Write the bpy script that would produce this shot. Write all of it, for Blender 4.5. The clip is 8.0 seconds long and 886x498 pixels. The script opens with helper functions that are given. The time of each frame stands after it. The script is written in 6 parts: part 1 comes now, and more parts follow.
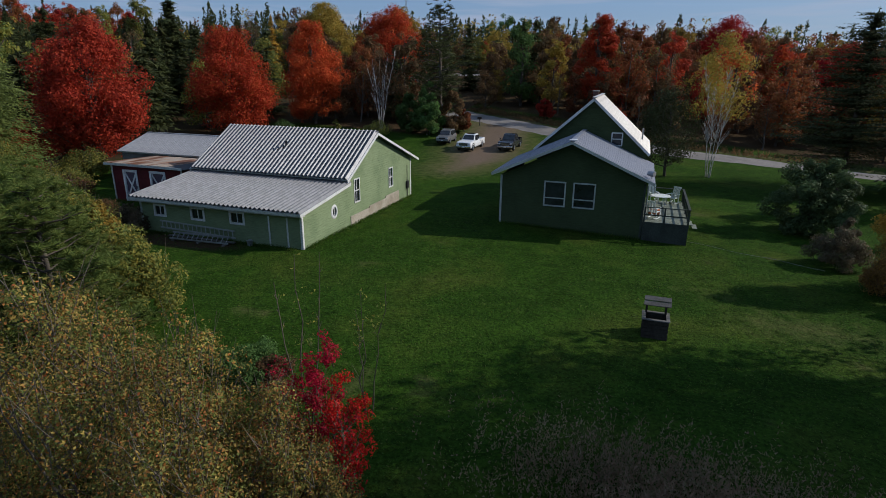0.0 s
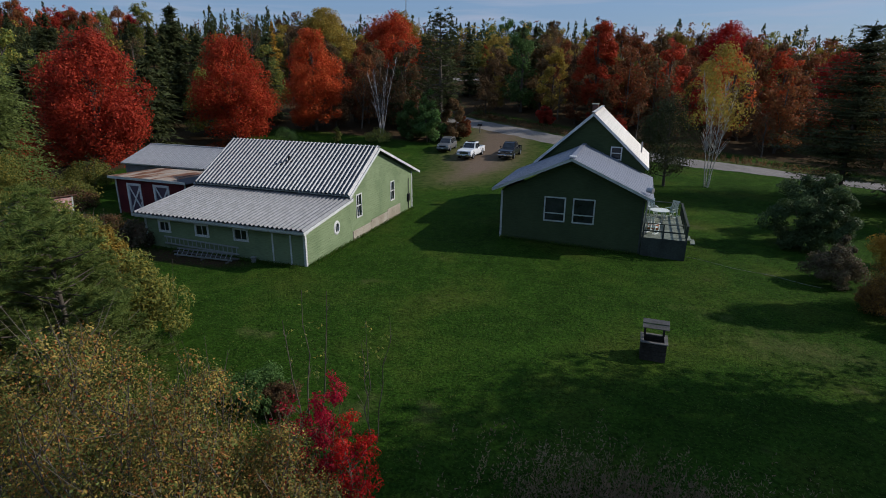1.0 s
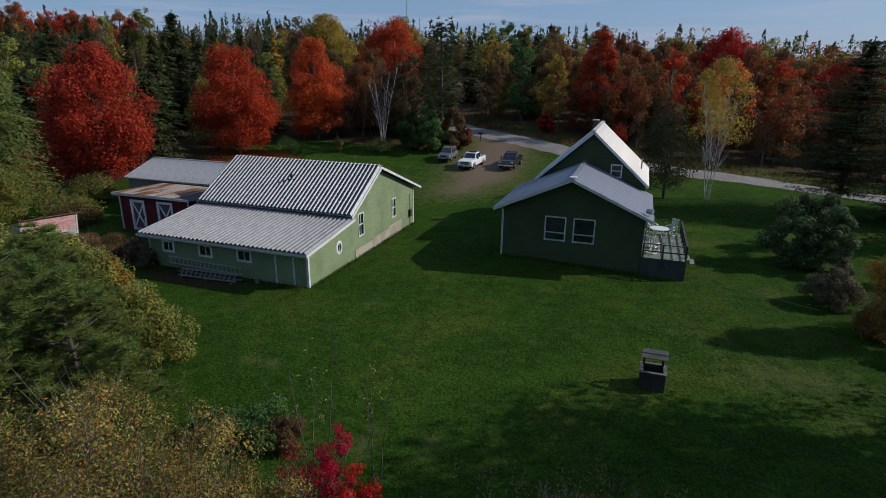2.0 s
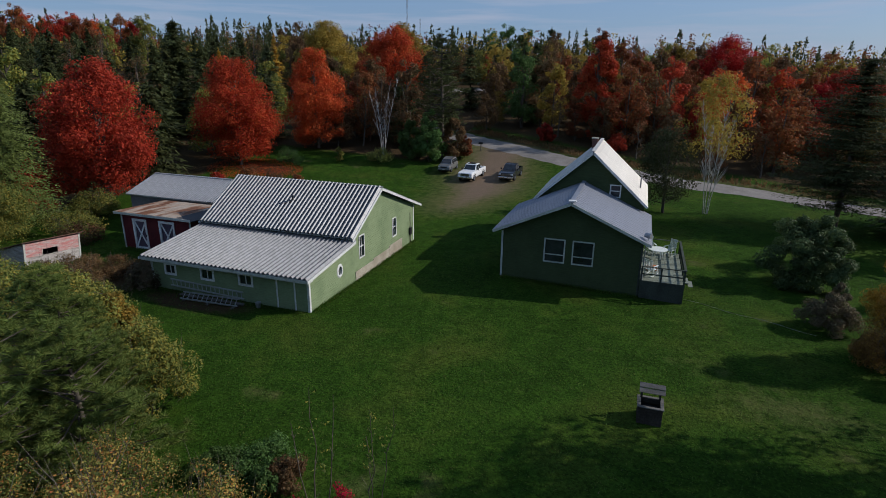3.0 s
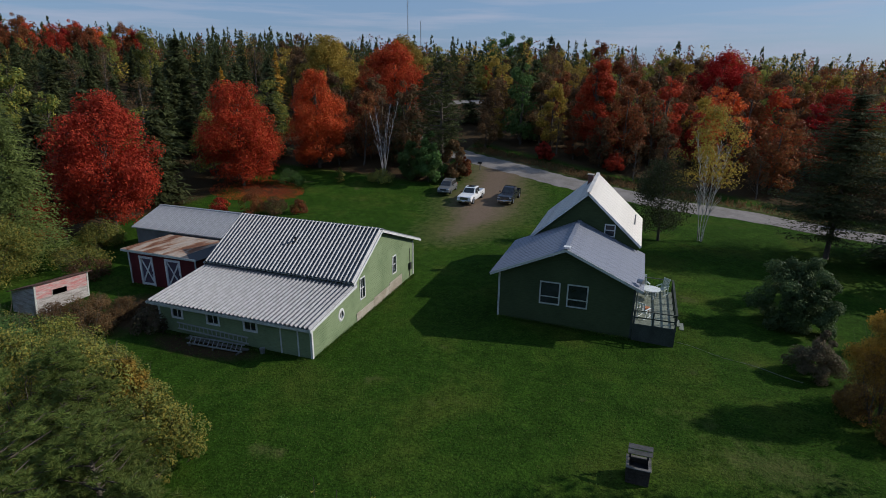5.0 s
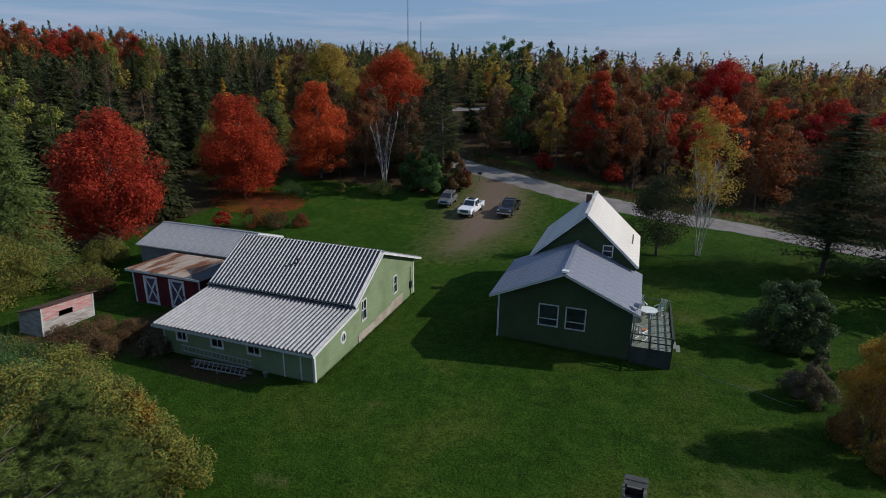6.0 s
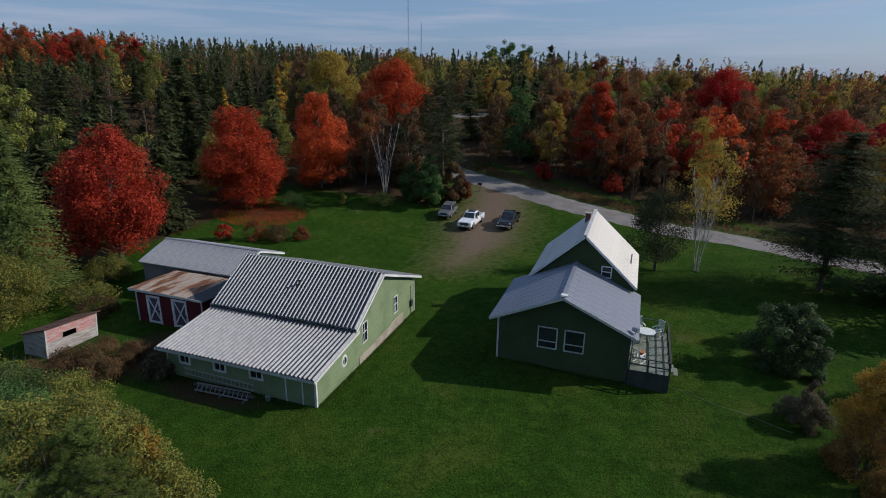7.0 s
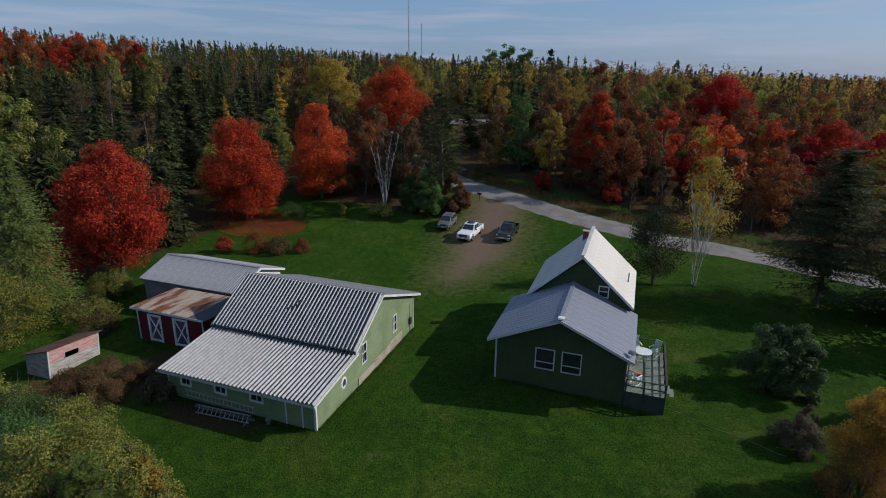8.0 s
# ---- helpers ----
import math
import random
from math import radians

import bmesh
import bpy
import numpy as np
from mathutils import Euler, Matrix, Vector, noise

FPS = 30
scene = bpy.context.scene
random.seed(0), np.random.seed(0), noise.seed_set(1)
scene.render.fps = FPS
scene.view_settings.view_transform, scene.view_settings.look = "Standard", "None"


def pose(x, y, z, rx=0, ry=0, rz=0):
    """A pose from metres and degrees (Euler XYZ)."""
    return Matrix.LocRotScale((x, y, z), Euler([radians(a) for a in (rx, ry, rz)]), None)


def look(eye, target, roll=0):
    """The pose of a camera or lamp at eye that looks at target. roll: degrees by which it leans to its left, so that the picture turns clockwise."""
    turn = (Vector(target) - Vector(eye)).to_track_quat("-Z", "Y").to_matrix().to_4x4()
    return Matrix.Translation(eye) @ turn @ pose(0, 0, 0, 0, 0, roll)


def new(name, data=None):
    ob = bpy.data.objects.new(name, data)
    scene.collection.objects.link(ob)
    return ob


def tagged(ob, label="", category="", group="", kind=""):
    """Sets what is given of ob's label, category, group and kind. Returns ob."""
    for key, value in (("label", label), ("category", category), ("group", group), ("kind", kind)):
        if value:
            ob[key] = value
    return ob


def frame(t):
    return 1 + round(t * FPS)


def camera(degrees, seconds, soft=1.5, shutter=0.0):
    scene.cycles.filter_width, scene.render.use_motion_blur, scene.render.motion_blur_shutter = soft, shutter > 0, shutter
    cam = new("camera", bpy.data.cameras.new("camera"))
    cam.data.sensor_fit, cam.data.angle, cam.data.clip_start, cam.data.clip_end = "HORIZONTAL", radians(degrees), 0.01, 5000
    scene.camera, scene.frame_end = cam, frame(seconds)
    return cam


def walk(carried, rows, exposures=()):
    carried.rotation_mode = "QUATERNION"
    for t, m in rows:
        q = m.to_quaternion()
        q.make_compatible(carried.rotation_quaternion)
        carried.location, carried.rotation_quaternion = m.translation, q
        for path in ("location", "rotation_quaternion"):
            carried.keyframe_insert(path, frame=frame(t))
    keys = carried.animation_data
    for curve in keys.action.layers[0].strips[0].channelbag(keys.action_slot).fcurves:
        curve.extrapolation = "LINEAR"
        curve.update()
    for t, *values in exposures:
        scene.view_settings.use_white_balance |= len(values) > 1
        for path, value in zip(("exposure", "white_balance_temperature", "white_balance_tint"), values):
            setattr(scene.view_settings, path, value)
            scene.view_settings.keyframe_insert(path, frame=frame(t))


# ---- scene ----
cam = camera(77.26, 8.0, soft=0.55)
ROWS = [
    (0.0, 17.378, -25.747, 9.687, 72.328, -0.493, 19.376),
    (0.5, 17.377, -25.807, 10.155, 72.319, -0.502, 19.346),
    (1.0, 17.306, -25.871, 10.732, 72.335, -0.500, 19.346),
    (1.5, 17.243, -25.860, 11.341, 72.335, -0.528, 19.366),
    (3.0, 17.138, -25.607, 13.534, 72.298, -0.600, 19.448),
    (3.5, 17.179, -25.556, 14.278, 72.268, -0.615, 19.470),
    (4.0, 17.225, -25.578, 15.067, 72.258, -0.618, 19.475),
    (4.5, 17.262, -25.627, 15.867, 72.247, -0.618, 19.489),
    (6.0, 17.266, -25.785, 18.415, 72.227, -0.635, 19.511),
    (6.5, 17.229, -25.770, 19.279, 72.217, -0.680, 19.532),
    (7.0, 17.199, -25.667, 20.127, 72.187, -0.711, 19.551),
    (7.5, 17.191, -25.558, 20.947, 72.157, -0.727, 19.567),
    (8.0, 17.251, -25.513, 21.806, 72.117, -0.733, 19.580),
]
EXPOSURE = -0.45
walk(cam, [(t, pose(x, y, z, rx, ry, rz)) for t, x, y, z, rx, ry, rz in ROWS],
     [(0.0, EXPOSURE, 6250, 11), (8.0, EXPOSURE, 6250, 11)])

# ---- world and sun ----
SUN = Vector((0.76, 0.39, 0.52)).normalized()
world = bpy.data.worlds.new("sky")
scene.world = world
world.use_nodes = True
wn, wl = world.node_tree.nodes, world.node_tree.links
wn.clear()
sky = wn.new("ShaderNodeTexSky")
sky.sky_type = 'NISHITA'
sky.sun_disc = False
sky.sun_elevation = math.asin(SUN.z)
sky.sun_rotation = math.atan2(SUN.x, SUN.y)
sky.air_density, sky.dust_density, sky.ozone_density = 1.0, 1.0, 3.5
wco = wn.new("ShaderNodeTexCoord")
wmap = wn.new("ShaderNodeMapping")
wmap.inputs["Rotation"].default_value = (0.0, 0.05, 0.2)
wmap.inputs["Scale"].default_value = (2.0, 2.0, 26.0)
wno = wn.new("ShaderNodeTexNoise")
wno.inputs["Scale"].default_value = 1.7
wno.inputs["Detail"].default_value = 7.0
wno.inputs["Roughness"].default_value = 0.55
wra = wn.new("ShaderNodeValToRGB")
wra.color_ramp.elements[0].position, wra.color_ramp.elements[0].color = 0.48, (0, 0, 0, 1)
wra.color_ramp.elements[1].position, wra.color_ramp.elements[1].color = 0.74, (0.8, 0.8, 0.8, 1)
wmx = wn.new("ShaderNodeMix")
wmx.data_type = 'RGBA'
wmx.inputs[7].default_value = (5.9, 6.5, 8.1, 1)
wbg = wn.new("ShaderNodeBackground")
wbg.inputs["Strength"].default_value = 0.09
wou = wn.new("ShaderNodeOutputWorld")
wl.new(wco.outputs["Generated"], wmap.inputs["Vector"])
wl.new(wmap.outputs["Vector"], wno.inputs["Vector"])
wl.new(wno.outputs["Fac"], wra.inputs["Fac"])
wl.new(wra.outputs["Color"], wmx.inputs["Factor"])
wveil = wn.new("ShaderNodeMix")
wveil.data_type = 'RGBA'
wveil.inputs["Factor"].default_value = 0.45
wveil.inputs[7].default_value = (3.8, 6.2, 10.4, 1)
wl.new(sky.outputs["Color"], wveil.inputs[6])
wl.new(wveil.outputs[2], wmx.inputs[6])
wl.new(wmx.outputs[2], wbg.inputs["Color"])
wl.new(wbg.outputs["Background"], wou.inputs["Surface"])

sun_data = bpy.data.lights.new("sun", 'SUN')
sun_data.energy, sun_data.angle, sun_data.color = 5.0, radians(0.55), (1.0, 0.93, 0.83)
sun = new("sun", sun_data)
sun.matrix_world = look((60, 40, 60), Vector((60, 40, 60)) - SUN)


# ---- materials ----
def material(name, rough=0.7, metal=0.0, spec=0.3):
    m = bpy.data.materials.new(name)
    m.use_nodes = True
    b = m.node_tree.nodes["Principled BSDF"]
    b.inputs["Roughness"].default_value, b.inputs["Metallic"].default_value = rough, metal
    b.inputs["Specular IOR Level"].default_value = spec
    return m, m.node_tree.nodes, m.node_tree.links, b


def ramp(nodes, stops):
    r = nodes.new("ShaderNodeValToRGB")
    e = r.color_ramp.elements
    while len(e) < len(stops):
        e.new(0.5)
    for k, (p, c) in zip(e, stops):
        k.position, k.color = p, (*c, 1)
    return r


def noise_node(nodes, links, scale, detail=4.0, stretch=None, rough=0.55):
    co = nodes.new("ShaderNodeTexCoord")
    n = nodes.new("ShaderNodeTexNoise")
    n.inputs["Scale"].default_value, n.inputs["Detail"].default_value = scale, detail
    n.inputs["Roughness"].default_value = rough
    if stretch:
        mp = nodes.new("ShaderNodeMapping")
        mp.inputs["Scale"].default_value = stretch
        links.new(co.outputs["Object"], mp.inputs["Vector"])
        links.new(mp.outputs["Vector"], n.inputs["Vector"])
    else:
        links.new(co.outputs["Object"], n.inputs["Vector"])
    return n


def mixed(nodes, links, a, b, fac, mode='MIX'):
    m = nodes.new("ShaderNodeMix")
    m.data_type, m.blend_type = 'RGBA', mode
    for sock, v in ((m.inputs["Factor"], fac), (m.inputs[6], a), (m.inputs[7], b)):
        if isinstance(v, bpy.types.NodeSocket):
            links.new(v, sock)
        elif isinstance(v, tuple):
            sock.default_value = (*v, 1)
        else:
            sock.default_value = v
    return m.outputs[2]


def bump(nodes, links, bsdf, height, strength=0.3, dist=0.02):
    b = nodes.new("ShaderNodeBump")
    b.inputs["Strength"].default_value, b.inputs["Distance"].default_value = strength, dist
    links.new(height, b.inputs["Height"])
    links.new(b.outputs["Normal"], bsdf.inputs["Normal"])


def worn(name, base, dark, rough=0.7, metal=0.0, fine=14.0, coarse=0.9, spec=0.3, stretch=None, relief=0.15):
    """A surface of one colour with fine grain and coarse stains."""
    m, n, l, b = material(name, rough, metal, spec)
    big = noise_node(n, l, coarse, 5, stretch)
    small = noise_node(n, l, fine, 3, stretch)
    r1 = ramp(n, [(0.35, dark), (0.62, base)])
    l.new(big.outputs["Fac"], r1.inputs["Fac"])
    r2 = ramp(n, [(0.3, (0.72, 0.72, 0.72)), (0.7, (1.12, 1.12, 1.12))])
    l.new(small.outputs["Fac"], r2.inputs["Fac"])
    l.new(mixed(n, l, r1.outputs["Color"], r2.outputs["Color"], 1.0, 'MULTIPLY'), b.inputs["Base Color"])
    bump(n, l, b, small.outputs["Fac"], relief, 0.01)
    return m


def siding(name, base, dark, board=0.16):
    """Painted clapboard: the lap of each course is relief, paint is stained and uneven."""
    m, n, l, b = material(name, 0.75, 0, 0.1)
    co = n.new("ShaderNodeTexCoord")
    sep = n.new("ShaderNodeSeparateXYZ")
    l.new(co.outputs["Object"], sep.inputs["Vector"])
    div = n.new("ShaderNodeMath")
    div.operation = 'DIVIDE'
    l.new(sep.outputs["Z"], div.inputs[0])
    div.inputs[1].default_value = board
    fr = n.new("ShaderNodeMath")
    fr.operation = 'FRACT'
    l.new(div.outputs[0], fr.inputs[0])
    stain = noise_node(n, l, 0.8, 6)
    streak = noise_node(n, l, 3.0, 4, (1.0, 1.0, 9.0))
    r1 = ramp(n, [(0.32, dark), (0.6, base)])
    l.new(stain.outputs["Fac"], r1.inputs["Fac"])
    r2 = ramp(n, [(0.3, (0.78, 0.78, 0.78)), (0.68, (1.1, 1.1, 1.08))])
    l.new(streak.outputs["Fac"], r2.inputs["Fac"])
    c = mixed(n, l, r1.outputs["Color"], r2.outputs["Color"], 1.0, 'MULTIPLY')
    l.new(c, b.inputs["Base Color"])
    inv = n.new("ShaderNodeMath")
    inv.operation = 'SUBTRACT'
    inv.inputs[0].default_value = 1.0
    l.new(fr.outputs[0], inv.inputs[1])
    bump(n, l, b, inv.outputs[0], 0.7, 0.03)
    return m


def plain(name, colour, rough=0.5, metal=0.0, spec=0.4):
    m, n, l, b = material(name, rough, metal, spec)
    g = noise_node(n, l, 6.0, 3)
    r = ramp(n, [(0.3, tuple(c * 0.85 for c in colour)), (0.7, tuple(min(1, c * 1.08) for c in colour))])
    l.new(g.outputs["Fac"], r.inputs["Fac"])
    l.new(r.outputs["Color"], b.inputs["Base Color"])
    return m


def foliage(name, colours, rough=0.6, through_light=0.4, gain=1.3):
    """Leaves whose tone changes from leaf to leaf and from tree to tree."""
    colours = [tuple(min(0.62, k * gain) for k in c) for c in colours]
    m, n, l, b = material(name, rough, 0, 0.1)
    geo = n.new("ShaderNodeNewGeometry")
    info = n.new("ShaderNodeObjectInfo")
    k = len(colours) - 1
    r = ramp(n, [(i / k, c) for i, c in enumerate(colours)])
    l.new(geo.outputs["Random Per Island"], r.inputs["Fac"])
    patch = noise_node(n, l, 0.55, 3)
    r3 = ramp(n, [(0.3, (0.62, 0.62, 0.62)), (0.7, (1.25, 1.25, 1.25))])
    l.new(patch.outputs["Fac"], r3.inputs["Fac"])
    c = mixed(n, l, r.outputs["Color"], r3.outputs["Color"], 1.0, 'MULTIPLY')
    hs = n.new("ShaderNodeHueSaturation")
    mr = n.new("ShaderNodeMapRange")
    mr.inputs["To Min"].default_value, mr.inputs["To Max"].default_value = 0.492, 0.508
    l.new(info.outputs["Random"], mr.inputs["Value"])
    l.new(mr.outputs["Result"], hs.inputs["Hue"])
    mv = n.new("ShaderNodeMapRange")
    mv.inputs["To Min"].default_value, mv.inputs["To Max"].default_value = 0.75, 1.2
    l.new(info.outputs["Random"], mv.inputs["Value"])
    l.new(mv.outputs["Result"], hs.inputs["Value"])
    l.new(c, hs.inputs["Color"])
    l.new(hs.outputs["Color"], b.inputs["Base Color"])
    tr = n.new("ShaderNodeBsdfTranslucent")
    l.new(hs.outputs["Color"], tr.inputs["Color"])
    mx = n.new("ShaderNodeMixShader")
    mx.inputs["Fac"].default_value = through_light
    out = n["Material Output"]
    l.new(b.outputs["BSDF"], mx.inputs[1])
    l.new(tr.outputs["BSDF"], mx.inputs[2])
    l.new(mx.outputs["Shader"], out.inputs["Surface"])
    return m


def glass_pane(name):
    m, n, l, b = material(name, 0.06, 0, 0.6)
    g = noise_node(n, l, 1.5, 2)
    r = ramp(n, [(0.3, (0.012, 0.015, 0.018)), (0.7, (0.035, 0.04, 0.045))])
    l.new(g.outputs["Fac"], r.inputs["Fac"])
    l.new(r.outputs["Color"], b.inputs["Base Color"])
    return m


M_GREEN = siding("sage_green_clapboard", (0.215, 0.275, 0.155), (0.165, 0.22, 0.12))
M_HOUSE = siding("dark_green_clapboard", (0.058, 0.080, 0.036), (0.047, 0.066, 0.030), 0.12)
M_RED = siding("dark_red_boards", (0.11, 0.022, 0.024), (0.075, 0.016, 0.02), 0.2)
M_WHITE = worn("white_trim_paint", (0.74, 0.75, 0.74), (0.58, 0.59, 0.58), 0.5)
# the same trim in a darker, slightly greener white than M_WHITE
M_TRIMDIM = worn("darker_white_trim", (0.52, 0.54, 0.50), (0.40, 0.42, 0.38), 0.6)
M_METAL = worn("galvanised_roof_metal", (0.21, 0.215, 0.227), (0.165, 0.169, 0.178), 0.5, 0.38, 5.0, 0.35, 0.25, None, 0.05)
M_OLDMETAL = worn("dull_roof_metal", (0.30, 0.305, 0.32), (0.23, 0.235, 0.25), 0.5, 0.2, 5.0, 0.5, 0.5, None, 0.05)
M_HROOF = worn("pale_grey_roof_metal", (0.62, 0.59, 0.54), (0.52, 0.49, 0.45), 0.5, 0.12, 4.0, 0.5, 0.5, None, 0.04)
M_WROOF = worn("blue_grey_roof_metal", (0.245, 0.26, 0.305), (0.20, 0.215, 0.26), 0.5, 0.12, 4.0, 0.5, 0.4, (4.0, 1.0, 1.0), 0.04)
M_CONCRETE = worn("stained_concrete", (0.44, 0.40, 0.33), (0.30, 0.26, 0.20), 0.9, 0, 9.0, 0.7)
M_GLASS = glass_pane("window_glass")
M_BLACK = plain("black_plastic", (0.02, 0.02, 0.022), 0.5)
M_TYRE = plain("tyre_rubber", (0.022, 0.022, 0.022), 0.85, 0, 0.2)
M_RIM = plain("rim_metal", (0.45, 0.46, 0.48), 0.3, 0.8)
M_CHROME = plain("bright_metal", (0.6, 0.61, 0.63), 0.22, 0.9)
M_LAMP = plain("headlamp_glass", (0.55, 0.56, 0.58), 0.12, 0, 0.7)
M_TAIL = plain("red_lamp", (0.35, 0.02, 0.02), 0.25)
M_ALU = plain("dull_aluminium", (0.34, 0.35, 0.37), 0.45, 0.6)
M_GREYWOOD = worn("grey_weathered_wood", (0.17, 0.16, 0.145), (0.095, 0.088, 0.075), 0.85, 0, 12, 1.2, 0.2, (1, 6, 1))
M_DECK = worn("grey_green_deck_board", (0.24, 0.27, 0.22), (0.17, 0.19, 0.15), 0.8, 0, 10, 1.0, 0.2)
M_RAIL = worn("dark_stained_rail", (0.062, 0.072, 0.06), (0.038, 0.045, 0.036), 0.75, 0, 10, 1.2, 0.2)
M_FADED = worn("faded_red_paint_on_boards", (0.50, 0.21, 0.20), (0.46, 0.38, 0.36), 0.9, 0, 7, 1.6, 0.2, (1, 1, 4))
M_SILVERWOOD = worn("bare_silvered_boards", (0.46, 0.43, 0.41), (0.27, 0.24, 0.22), 0.9, 0, 7, 1.4, 0.2, (1, 1, 5))
M_PATIO = plain("white_patio_plastic", (0.72, 0.76, 0.74), 0.45)
M_CHAIR = plain("pale_green_chair_paint", (0.46, 0.52, 0.47), 0.55)
M_TERRA = plain("orange_brown_fabric", (0.42, 0.15, 0.06), 0.8)
M_BRICK = worn("chimney_brick", (0.22, 0.10, 0.075), (0.13, 0.07, 0.055), 0.9, 0, 9, 3)


def rusty():
    m, n, l, b = material("rusted_pale_sheet_metal", 0.7, 0.1, 0.3)
    a = noise_node(n, l, 0.9, 6, (1.6, 0.35, 1.0))
    f = noise_node(n, l, 7.0, 5)
    r = ramp(n, [(0.36, (0.42, 0.36, 0.30)), (0.5, (0.36, 0.27, 0.20)), (0.58, (0.20, 0.085, 0.04)), (0.72, (0.11, 0.045, 0.025))])
    l.new(a.outputs["Fac"], r.inputs["Fac"])
    r2 = ramp(n, [(0.3, (0.7, 0.7, 0.7)), (0.7, (1.15, 1.12, 1.1))])
    l.new(f.outputs["Fac"], r2.inputs["Fac"])
    l.new(mixed(n, l, r.outputs["Color"], r2.outputs["Color"], 1.0, 'MULTIPLY'), b.inputs["Base Color"])
    return m


M_RUST = rusty()
M_BARK = worn("grey_brown_bark", (0.13, 0.11, 0.09), (0.07, 0.058, 0.048), 0.95, 0, 9, 1.5, 0.15, (1, 1, 0.3), 0.5)
M_BIRCHBARK = worn("white_birch_bark", (0.62, 0.60, 0.56), (0.30, 0.28, 0.26), 0.8, 0, 6, 2.2, 0.2, (1, 1, 3))
M_TWIG = worn("grey_twigs", (0.15, 0.125, 0.10), (0.08, 0.068, 0.058), 0.95, 0, 9, 1.5, 0.15)

F_RED = foliage("red_maple_leaves", [(0.22, 0.02, 0.015), (0.34, 0.03, 0.02), (0.40, 0.05, 0.025), (0.26, 0.025, 0.02)], 0.6, 0.4, 1.2)
F_ORANGE = foliage("orange_red_maple_leaves", [(0.36, 0.045, 0.015), (0.46, 0.075, 0.022), (0.50, 0.12, 0.03), (0.38, 0.04, 0.016)], 0.6, 0.4, 1.35)
F_RUSSET = foliage("russet_leaves", [(0.15, 0.05, 0.022), (0.20, 0.065, 0.024), (0.13, 0.065, 0.026), (0.24, 0.055, 0.022), (0.17, 0.085, 0.03)], 0.6, 0.42, 1.25)
F_CRIMSON = foliage("crimson_leaves", [(0.25, 0.010, 0.018), (0.38, 0.014, 0.024), (0.20, 0.012, 0.017)], 0.6, 0.4, 1.15)
F_SCARLET = foliage("scarlet_leaves", [(0.36, 0.010, 0.018), (0.55, 0.016, 0.03), (0.26, 0.010, 0.018)], 0.55, 0.45, 1.3)
F_YELLOW = foliage("yellow_leaves", [(0.34, 0.19, 0.03), (0.42, 0.25, 0.045), (0.26, 0.17, 0.035), (0.44, 0.22, 0.03)])
F_OLIVE = foliage("yellowing_green_leaves", [(0.085, 0.105, 0.026), (0.15, 0.155, 0.034), (0.22, 0.18, 0.036), (0.07, 0.095, 0.028), (0.12, 0.14, 0.034)], 0.6, 0.42, 1.75)
F_GOLD = foliage("dull_yellow_leaves", [(0.22, 0.155, 0.03), (0.29, 0.20, 0.04), (0.16, 0.14, 0.03), (0.26, 0.155, 0.026), (0.13, 0.125, 0.03)], 0.6, 0.42, 1.6)
F_RUSTY = foliage("rust_brown_leaves", [(0.20, 0.10, 0.03), (0.14, 0.075, 0.03), (0.28, 0.16, 0.035), (0.10, 0.065, 0.028)], 0.6, 0.42, 1.5)
F_DUSK = foliage("dusky_dark_leaves", [(0.045, 0.042, 0.025), (0.07, 0.05, 0.035), (0.055, 0.055, 0.028), (0.085, 0.06, 0.042)], 0.6, 0.35, 1.9)
F_GREEN = foliage("green_leaves", [(0.045, 0.085, 0.025), (0.07, 0.12, 0.032), (0.055, 0.095, 0.03)], 0.6, 0.42, 1.5)
F_DKGREEN = foliage("dark_glossy_leaves", [(0.03, 0.05, 0.022), (0.05, 0.075, 0.03), (0.04, 0.062, 0.024)], 0.55, 0.35, 2.0)
F_BROWN = foliage("brown_autumn_leaves", [(0.10, 0.06, 0.03), (0.14, 0.08, 0.036), (0.095, 0.07, 0.034), (0.16, 0.07, 0.034)], 0.6, 0.42, 1.2)
F_SPRUCE = foliage("spruce_needles", [(0.036, 0.046, 0.018), (0.056, 0.066, 0.024), (0.044, 0.056, 0.024), (0.065, 0.072, 0.024)], 0.65, 0.35, 1.45)
F_PINE = foliage("pine_needles", [(0.055, 0.085, 0.02), (0.09, 0.12, 0.028), (0.07, 0.1, 0.026), (0.11, 0.12, 0.03)], 0.6, 0.4, 1.9)
F_LARCH = foliage("larch_needles", [(0.075, 0.098, 0.03), (0.105, 0.125, 0.036), (0.088, 0.108, 0.032)], 0.65, 0.45, 1.85)
F_DARKPINE = foliage("dark_pine_needles", [(0.034, 0.042, 0.018), (0.05, 0.058, 0.022), (0.042, 0.05, 0.022), (0.06, 0.062, 0.024)], 0.7, 0.35, 1.15)
F_MIXED = foliage("speckled_autumn_shrub_leaves", [(0.10, 0.12, 0.03), (0.26, 0.19, 0.045), (0.07, 0.10, 0.026), (0.28, 0.11, 0.03), (0.14, 0.17, 0.04), (0.06, 0.085, 0.026), (0.36, 0.26, 0.07), (0.30, 0.085, 0.03), (0.11, 0.14, 0.035), (0.05, 0.06, 0.02), (0.30, 0.21, 0.05), (0.12, 0.15, 0.04), (0.22, 0.13, 0.035)], 0.55, 0.34, 1.45)
F_HERB = foliage("dry_weed_heads", [(0.15, 0.10, 0.065), (0.20, 0.13, 0.085), (0.10, 0.095, 0.045), (0.22, 0.15, 0.11)], 0.7, 0.45, 1.9)
F_GRASS = foliage("grass_blades", [(0.028, 0.072, 0.008), (0.040, 0.095, 0.011), (0.056, 0.10, 0.016), (0.10, 0.11, 0.03)], 0.6, 0.5, 1.35)


